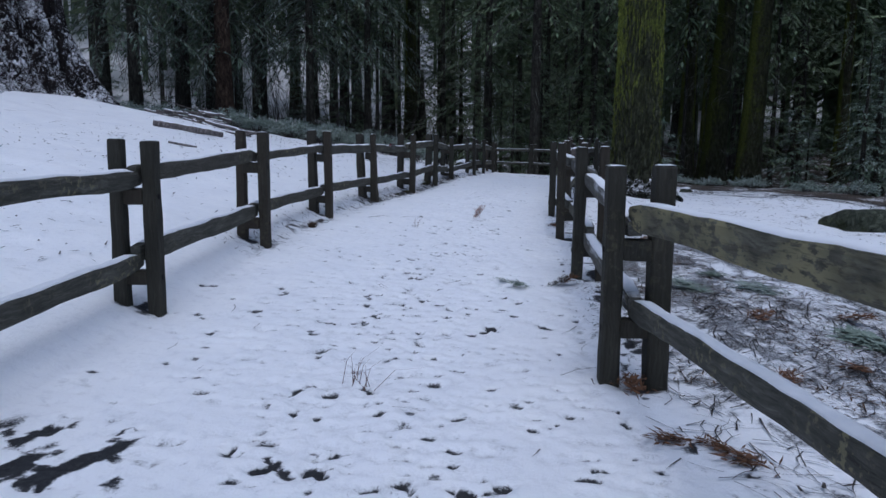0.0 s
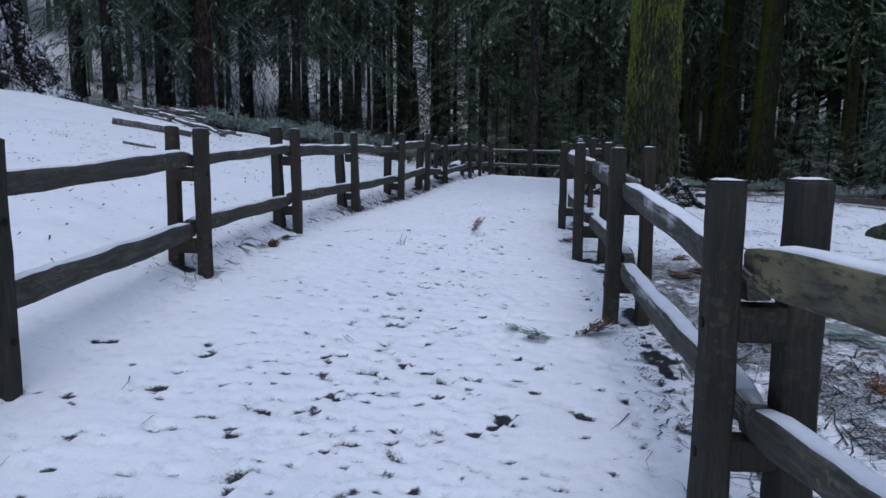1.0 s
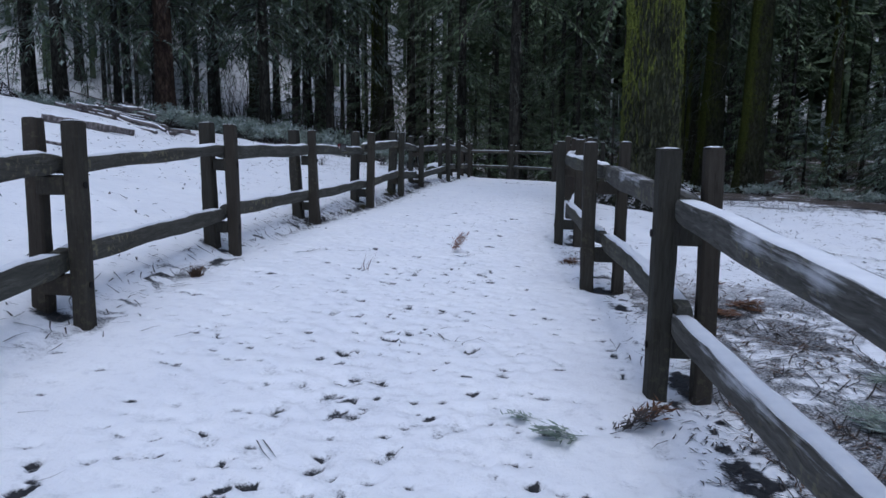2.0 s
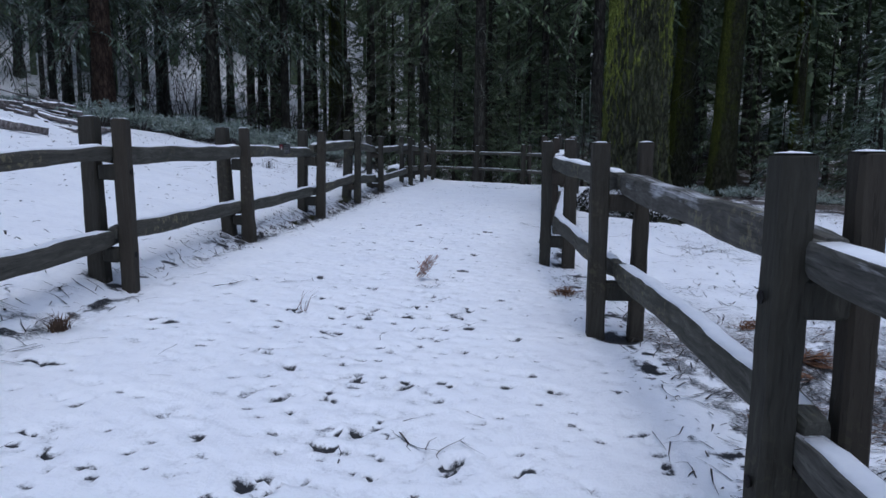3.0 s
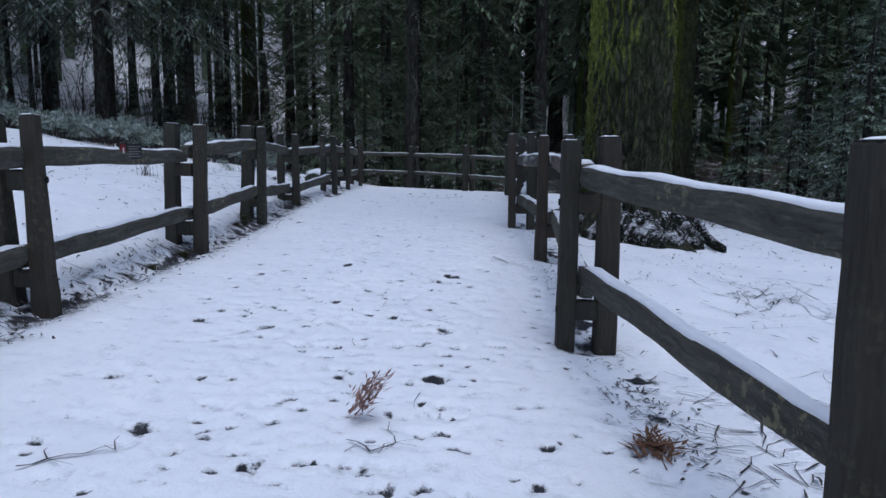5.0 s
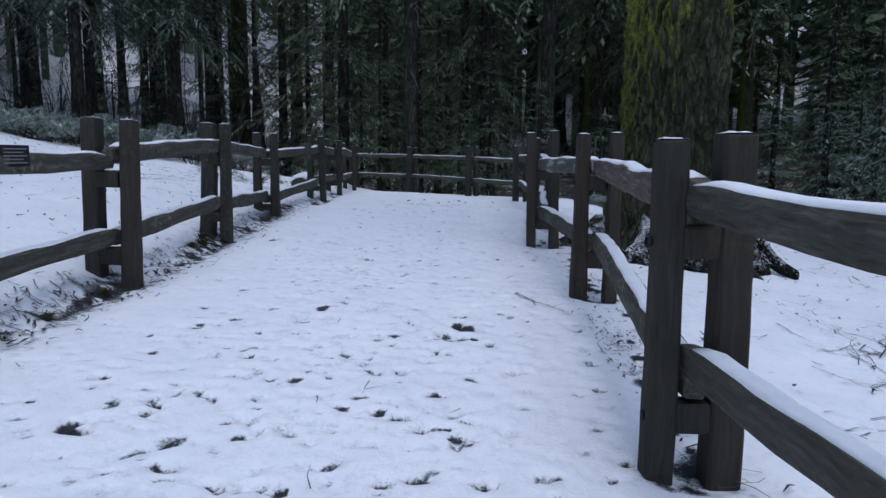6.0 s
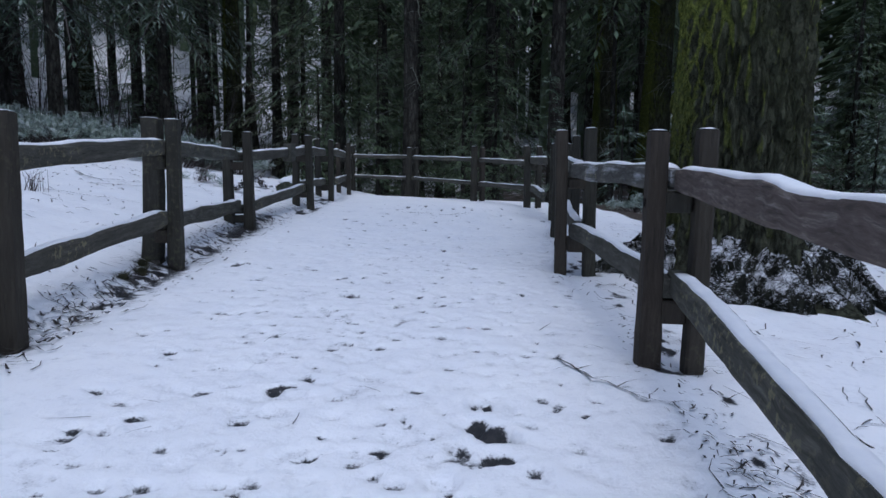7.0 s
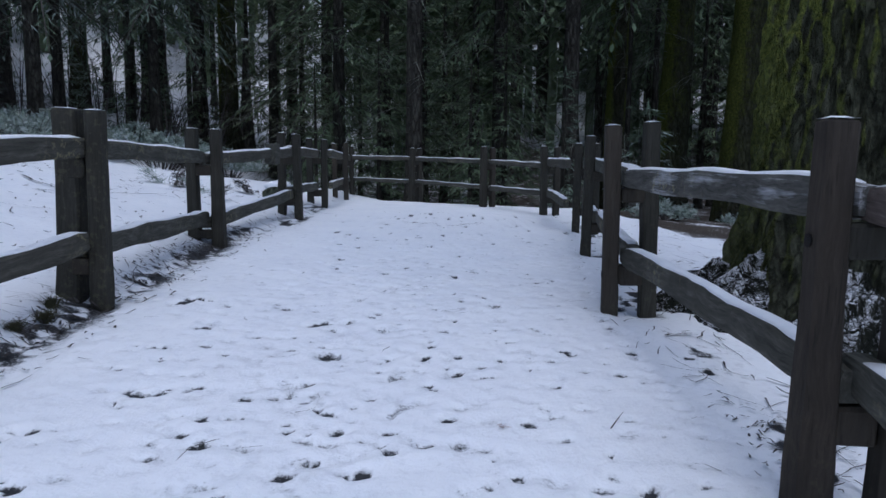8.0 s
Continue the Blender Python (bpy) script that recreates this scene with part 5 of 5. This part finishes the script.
def boulder(name, x, y, size, seed, material, label, snow=0.0):
    rng = random.Random(seed)
    bm = bmesh.new()
    bmesh.ops.create_icosphere(bm, subdivisions=4, radius=1.0)
    off = Vector((seed * 3.1, 0, 0))
    for v in bm.verts:
        n = 1 + 0.28 * noise.noise(v.co * 1.3 + off) + 0.1 * noise.noise(v.co * 4 + off)
        v.co = Vector((v.co.x * n * size[0], v.co.y * n * size[1], v.co.z * n * size[2]))
    for f in bm.faces:
        f.smooth = True
    ob = tagged(part(name, bm, material), label, "rock")
    ob.matrix_basis = pose(x, y, height(x, y) + size[2] * (0.25 if snow else -0.45), 0, 0, rng.uniform(0, 180))
    if snow:
        cap = bmesh.new()
        bmesh.ops.create_icosphere(cap, subdivisions=3, radius=1.0)
        for v in cap.verts:
            n = 1 + 0.2 * noise.noise(v.co * 1.5 + off)
            v.co = Vector((v.co.x * n * size[0] * snow, v.co.y * n * size[1] * snow, max(v.co.z, -0.2) * n * size[2] * 0.5 + size[2] * 0.68))
        for f in cap.faces:
            f.smooth = True
        part("snow_cap", cap, SNOW, ob, "rounded cap of snow")
    return ob


boulder("boulder", 5.3, 12.75, (1.15, 0.7, 0.46), 3, ROCK, "low mossy grey boulder on the snowy forest floor")
boulder("rock", -3.15, 22.3, (0.24, 0.22, 0.22), 7, ROCK, "dark rock with a cap of snow behind the fence", 0.85)
boulder("rock", 3.2, 19.0, (0.16, 0.14, 0.1), 9, ROCK, "small dark rock with a cap of snow", 0.8)


# ---- litter on the snow ----
waiting = []


def ground_twig(leaf, rng, x, y, long, r, turn=None):
    t = rng.uniform(0, 6.28) if turn is None else turn
    bend = rng.uniform(-0.3, 0.3)
    pts = []
    for k in ((-0.5, -0.2, 0.05, 0.25, 0.5) if long > 0.22 else (-0.5, 0.05, 0.5)):
        off = bend * (k * k - 0.1) + (rng.uniform(-0.07, 0.07) if long > 0.12 else 0)
        pts.append((x + long * (k * math.cos(t) - off * math.sin(t)), y + long * (k * math.sin(t) + off * math.cos(t))))
    waiting.append((pts, r, [r * 0.8 + rng.uniform(0, 0.35) * r * 6 for _ in pts]))


rng = random.Random(71)
litter = Leafage()
for n in range(3200):
    y = 2.0 + (8.5 if n % 3 else 20) * rng.random()
    dx = 0.25 + 6.5 * rng.random() ** 1.4
    ground_twig(litter, rng, float(np.interp(y, RY, RX)) + dx, y, rng.uniform(0.05, 0.38), rng.uniform(0.0025, 0.007))
# broken fir branchlets in loose heaps
heaps = [(rng.uniform(0.75, 4.8), rng.uniform(3.6, 8.6)) for n in range(96)] + [(rng.uniform(1.0, 8), rng.uniform(9, 14)) for n in range(16)]
for hx, hy in heaps:
    for n in range(15):
        x, y, t, long = hx + rng.gauss(0, 0.35), hy + rng.gauss(0, 0.3), rng.gauss(0.5, 0.9), rng.uniform(0.2, 0.65)
        if x < float(np.interp(y, RY, RX)) + 0.3:
            continue
        ground_twig(litter, rng, x, y, long, rng.uniform(0.003, 0.0065), t)
        for c in range(5):
            k = rng.uniform(-0.4, 0.5) * long
            a, l = t + rng.choice((-1, 1)) * rng.uniform(0.5, 1.0), long * rng.uniform(0.12, 0.3)
            ground_twig(litter, rng, x + k * math.cos(t) + l / 2 * math.cos(a), y + k * math.sin(t) + l / 2 * math.sin(a), l, rng.uniform(0.0018, 0.0035), a)
for n in range(800):
    y = rng.uniform(6.0, 22)
    ground_twig(litter, rng, float(np.interp(y, LY, LX)) - 0.1 + rng.gauss(0, 0.14), y, rng.uniform(0.04, 0.2), rng.uniform(0.003, 0.006))
for n in range(1200):
    y = rng.uniform(10.5, 19)
    ground_twig(litter, rng, float(np.interp(y, LY, LX)) - 0.02 + rng.gauss(0, 0.12), y, rng.uniform(0.02, 0.075), rng.uniform(0.004, 0.010))
for n in range(700):
    x, y = rng.uniform(-30, -5), rng.uniform(30, 52)
    ground_twig(litter, rng, x, y, rng.uniform(0.4, 1.6), rng.uniform(0.012, 0.035))
for n in range(900):
    x = rng.uniform(3.2, 9)
    ground_twig(litter, rng, x, 18.0 - 0.75 * (x - 4.6) + rng.gauss(0.2, 0.8), rng.uniform(0.1, 0.6), rng.uniform(0.006, 0.014))
for n in range(220):
    y = rng.uniform(2.5, 22)
    ground_twig(litter, rng, float(np.interp(y, RY, RX)) + 0.15 + rng.gauss(0, 0.14), y, rng.uniform(0.05, 0.25), rng.uniform(0.003, 0.005))
for n in range(2600):
    y = rng.uniform(3.8, 15)
    if lattice(np.array([y * 1.3]), np.array([0.5]), 29)[0] > rng.uniform(0.25, 0.8):
        ground_twig(litter, rng, float(np.interp(y, RY, RX)) + 0.12 + rng.gauss(0, 0.085), y, rng.uniform(0.012, 0.06), rng.uniform(0.003, 0.007))
for n in range(90):
    y = rng.uniform(1.8, 23)
    k = rng.random()
    ground_twig(litter, rng, float(np.interp(y, LY, LX)) * (1 - k) + float(np.interp(y, RY, RX)) * k, y, rng.uniform(0.04, 0.2), rng.uniform(0.0018, 0.004))
for n in range(1300):
    ground_twig(litter, rng, rng.uniform(-9, -3.2), rng.uniform(4, 23), rng.uniform(0.03, 0.09), rng.uniform(0.006, 0.012))
for n in range(1500):
    y = rng.uniform(2, 19)
    ground_twig(litter, rng, float(np.interp(y, RY, RX)) + rng.uniform(0.3, 7), y, rng.uniform(0.03, 0.09), rng.uniform(0.005, 0.012))
for n in range(170):
    ground_twig(litter, rng, rng.uniform(-12, -3.6), rng.uniform(9, 24), rng.uniform(0.04, 0.5), rng.uniform(0.004, 0.011))
flat = np.array([p for pts, r, lift in waiting for p in pts])
levels = iter(land(flat[:, 0], flat[:, 1]))
for pts, r, lift in waiting:
    litter.twig([Vector((p[0], p[1], float(next(levels)) + h)) for p, h in zip(pts, lift)], r)
brown = Leafage()
for n in range(10500):
    y = rng.uniform(3.4, 9.2)
    x = float(np.interp(y, RY, RX)) + 0.3 + 4.0 * rng.random() ** 1.3
    if cloudy(np.array([x * 1.1]), np.array([y * 1.1]), 83)[0] < 0.50:
        continue
    t = rng.uniform(0, 6.28)
    brown.spray(Vector((x, y, height(x, y) + 0.004)), Vector((math.cos(t), math.sin(t), rng.uniform(0, 0.25))).normalized(), Vector((rng.uniform(-0.3, 0.3), rng.uniform(-0.3, 0.3), 1)), rng.uniform(0.03, 0.09), rng.uniform(0.004, 0.012))
tagged(part("needle_litter", brown.mesh("needle_litter"), DULL_NEEDLES), "dull brown shed needles and leaves on the snow", "needles", kind="stuff")
tagged(part("twig_litter", litter.mesh("twig_litter"), TWIG), "dark fallen twigs and needles strewn on the snow", "twigs", kind="stuff")


def dry_spray(x, y, size, count, material, label, name="dry_spray", lift=0.25, seed=1):
    """A small fan of dead foliage lying on, or standing out of, the snow."""
    rng = random.Random(seed)
    leaf = Leafage()
    turn = rng.uniform(0, 6.28)
    for i in range(count * 3):
        a = turn + rng.gauss(0, 0.8)
        k = rng.random()
        p = Vector((math.cos(turn) * size * 0.5 * k + rng.gauss(0, 0.12) * size, math.sin(turn) * size * 0.5 * k + rng.gauss(0, 0.12) * size, 0.004 + 0.6 * lift * size * k))
        w = Vector((math.cos(a), math.sin(a), lift * rng.uniform(0, 1.3))).normalized()
        leaf.spray(p, w, Vector((rng.uniform(-0.6, 0.6), rng.uniform(-0.6, 0.6), 1)), size * rng.uniform(0.12, 0.34), size * rng.uniform(0.025, 0.06))
    leaf.twig([Vector((-0.3 * size * math.cos(turn), -0.3 * size * math.sin(turn), 0)), Vector((0, 0, 0.006)), Vector((0.6 * size * math.cos(turn), 0.6 * size * math.sin(turn), 0.6 * lift * size))], 0.004)
    ob = tagged(part(name, leaf.mesh(name), material), label, "dead foliage")
    ob.matrix_basis = pose(x, y, height(x, y) + 0.003)
    return ob


BROWN = "rust-brown dead conifer spray lying on the snow"
dry_spray(-1.19, 9.83, 0.19, 80, LEAF_PALE, "pinkish-brown dried sprig standing out of the snow", "dry_sprig", 1.5, 2)
dry_spray(-0.06, 9.58, 0.30, 40, LEAF_BROWN, BROWN, "dry_spray", 0.15, 3)
for i, (x, y, sz) in enumerate(((0.63, 2.94, 0.26), (0.80, 2.88, 0.2), (0.92, 2.76, 0.28), (0.46, 3.5, 0.3), (1.04, 8.97, 0.25), (1.06, 8.31, 0.3), (1.25, 8.2, 0.25), (1.05, 8.05, 0.35), (1.5, 5.2, 0.3), (1.9, 4.4, 0.3), (2.2, 5.6, 0.35), (1.3, 3.9, 0.25))):
    dry_spray(x, y, sz, 36, LEAF_BROWN, BROWN, "dry_spray", 0.2, 10 + i)
dry_spray(0.05, 5.92, 0.22, 50, LEAF_BROWN, "dark reddish dead leaf cluster at the fence post", "leaf_litter", 0.5, 31)
dry_spray(-0.02, 5.80, 0.2, 40, TWIG, "dark dead leaf cluster at the fence post", "leaf_litter", 0.5, 32)
dry_spray(-0.23, 5.71, 0.24, 44, LICHEN, "pale green lichen sprig lying on the snow", "lichen_sprig", 0.3, 33)
dry_spray(-0.40, 5.85, 0.15, 26, LICHEN, "pale green lichen sprig lying on the snow", "lichen_sprig", 0.3, 34)
dry_spray(-0.66, 13.95, 0.07, 8, LEAF_PALE, "pinkish fallen leaf on the snow", "fallen_leaf", 0.3, 35)
for i, (x, y, sz) in enumerate(((1.9, 6.2, 0.5), (2.3, 4.9, 0.55), (1.55, 6.8, 0.4), (2.9, 5.8, 0.5), (1.25, 5.9, 0.45), (2.6, 6.9, 0.5), (3.5, 5.0, 0.5), (3.2, 7.4, 0.6))):
    dry_spray(x, y, sz, 80, LICHEN if i % 2 else BRUSH, "fallen grey-green fir spray on the snow", "fir_spray", 0.25, 40 + i)


def tuft(x, y, size, count, material, label, name, seed, spread_out=0.5):
    """Thin stems or blades that rise from one place."""
    rng = random.Random(seed)
    leaf = Leafage()
    for i in range(count):
        a, l = rng.uniform(0, 6.28), size * rng.uniform(0.5, 1.1)
        o = Vector((rng.gauss(0, 0.18) * size, rng.gauss(0, 0.18) * size, 0))
        d = Vector((math.cos(a), math.sin(a), 0)) * spread_out * rng.random()
        leaf.twig([o, o + (d * 0.35 + Vector((0, 0, 0.6))) * l, o + (d + Vector((0, 0, 0.85))) * l], 0.0024 if name == "bare_stems" else 0.0035)
    ob = tagged(part(name, leaf.mesh(name), material), label, "grass" if name == "grass_tuft" else "dry plant", kind="" if name == "grass_tuft" else "stuff")
    ob.matrix_basis = pose(x, y, height(x, y) - 0.01)
    return ob


STEM = plain_material("reddish_stem", (0.06, 0.028, 0.022), (0.17, 0.09, 0.07), 50)
tuft(-1.02, 3.26, 0.22, 8, STEM, "thin reddish bare stems standing in the snow", "bare_stems", 1, 1.7)
tuft(-0.90, 3.18, 0.2, 4, STEM, "thin reddish bare stems standing in the snow", "bare_stems", 2, 2.0)
tuft(-1.81, 8.66, 0.17, 6, STEM, "thin reddish bare stems standing in the snow", "bare_stems", 3, 1.0)
for i, (x, y, sz) in enumerate(((-2.93, 15.2, 0.085), (-3.0, 15.4, 0.08), (-2.97, 15.0, 0.07), (-2.95, 13.2, 0.07), (-2.98, 12.55, 0.06))):
    tuft(x, y, sz, 130, GRASS, "dull green-brown grass tuft at the foot of the fence", "grass_tuft", 50 + i, 1.9)
tuft(-2.92, 7.85, 0.11, 130, DULL_NEEDLES, "matted brown wiry tuft in the snow by the fence", "grass_tuft", 57, 1.7)


def snow_branch(points, r, label, seed):
    """A thin bent branch with side twigs on the snow."""
    rng = random.Random(seed)
    leaf = Leafage()
    way = []
    for (ax, ay), (bx, by) in zip(points, points[1:]):
        bit = math.hypot(bx - ax, by - ay)
        way += [(ax + (bx - ax) * k + rng.uniform(-0.08, 0.08) * bit, ay + (by - ay) * k + rng.uniform(-0.08, 0.08) * bit) for k in (0, 0.33, 0.67)]
    way.append(points[-1])
    pts = [Vector((x, y, height(x, y) + 0.7 * r + rng.uniform(0, 0.008))) for x, y in way]
    leaf.twig(pts, r)
    pts = pts[::2]
    for p in pts[1:]:
        for c in range(2):
            w = Vector((rng.uniform(-1, 1), rng.uniform(-1, 1), rng.uniform(0, 0.15)))
            leaf.twig([p, p + w * 0.07, p + w * 0.12 + Vector((0.02, 0, -0.005))], r * 0.5)
    return tagged(part("fallen_twig", leaf.mesh("fallen_twig"), TWIG), label, "twig")


THIN = "thin dark crooked twig lying on the snow"
snow_branch(((-0.27, 13.43), (-0.2, 13.25), (-0.1, 13.1), (-0.02, 12.98), (0.09, 12.92)), 0.009, THIN, 1)
snow_branch(((-1.24, 20.7), (-1.0, 20.6), (-0.8, 20.65)), 0.014, THIN, 2)
snow_branch(((-0.65, 20.5), (-0.45, 20.65), (-0.25, 20.9)), 0.014, THIN, 3)
snow_branch(((-0.95, 6.95), (-0.88, 6.82), (-0.78, 6.82), (-0.70, 6.95)), 0.006, THIN, 4)
snow_branch(((-1.2, 9.62), (-1.1, 9.54), (-1.02, 9.62), (-1.05, 9.8)), 0.006, THIN, 5)
snow_branch(((-2.2, 9.3), (-2.08, 9.4), (-1.95, 9.45)), 0.007, THIN, 6)
snow_branch(((-2.55, 9.05), (-2.45, 9.2), (-2.4, 9.3)), 0.012, THIN, 7)
snow_branch(((0.35, 15.2), (0.45, 15.28), (0.56, 15.25)), 0.012, THIN, 8)
snow_branch(((-5.2, 17.6), (-4.6, 17.9), (-4.0, 18.3), (-3.5, 18.4)), 0.016, "long dead branch lying on the snowy bank", 9)
LONG = "long dead branch lying on the snowy bank"
snow_branch(((-5.58, 19.85), (-5.35, 19.75), (-5.16, 19.67), (-4.95, 19.95), (-4.8, 20.16), (-4.45, 20.2)), 0.02, LONG, 13)
snow_branch(((-5.1, 19.2), (-4.7, 19.6), (-4.35, 20.6), (-3.85, 20.74)), 0.016, LONG, 14)
snow_branch(((-4.6, 21.6), (-4.3, 21.4), (-3.84, 21.35)), 0.016, LONG, 15)
snow_branch(((-4.5, 22.2), (-4.1, 21.9), (-3.7, 21.9)), 0.02, LONG, 16)
for i, (x, y, sz) in enumerate(((-4.53, 22.03, 0.5), (-4.1, 21.8, 0.45), (-3.84, 21.35, 0.35), (-4.9, 22.3, 0.5), (-3.6, 22.6, 0.45))):
    dry_spray(x, y, sz, 60, BRUSH if i % 2 else TWIG, "low grey-brown brush poking out of the snow", "brush_sprig", 0.7, 60 + i)
tuft(-4.87, 17.47, 0.3, 26, TWIG, "thin dry weed standing in the snow", "dry_weed", 71, 0.8)
snow_branch(((2.7, 12.45), (3.0, 12.3), (3.25, 12.0), (3.6, 11.8), (3.9, 11.55)), 0.02, "dead grey branch lying in the snow", 12)
snow_branch(((0.6, 14.6), (0.8, 14.4), (0.95, 14.5)), 0.008, THIN, 10)
snow_branch(((2.3, 13.6), (2.8, 13.3), (3.3, 13.2)), 0.012, THIN, 11)


# ---- the small plaque on the rail ----
PLATE = plain_material("black_plate", (0.012, 0.012, 0.013), (0.022, 0.021, 0.021), 40, 0.5, 0.05)
RED = plain_material("red_print", (0.14, 0.012, 0.018), (0.2, 0.02, 0.025), 40, 0.5, 0.0)
GREY_PRINT = plain_material("grey_print", (0.16, 0.16, 0.16), (0.22, 0.22, 0.22), 40, 0.5, 0.0)
WHITE = plain_material("white_print", (0.6, 0.6, 0.6), (0.7, 0.7, 0.7), 40, 0.5, 0.0)


def box_part(name, size, at, material, parent):
    bm = bmesh.new()
    bmesh.ops.create_cube(bm, size=1.0)
    bmesh.ops.scale(bm, vec=size, verts=bm.verts)
    bmesh.ops.bevel(bm, geom=bm.edges[:], offset=min(size) * 0.2, segments=1, affect="EDGES")
    ob = part(name, bm, material, parent)
    ob.matrix_basis = pose(*at)
    return ob


sign = tagged(new("plaque"), "small black plaque with a red square on the rail", "sign")
sign.matrix_basis = pose(-3.043, 12.415, 1.235, 0, 0, 90 - 4)
box_part("plate", (0.34, 0.008, 0.112), (0, 0, 0), PLATE, sign)
box_part("red_field", (0.075, 0.004, 0.098), (-0.122, -0.0055, 0), RED, sign)
box_part("white_mark", (0.014, 0.003, 0.04), (-0.122, -0.0085, 0.005), WHITE, sign)
for i in range(5):
    box_part("text_bar", (0.19 - 0.03 * (i % 2), 0.003, 0.007), (0.05 - 0.015 * (i % 2), -0.0055, 0.036 - 0.018 * i), GREY_PRINT, sign)
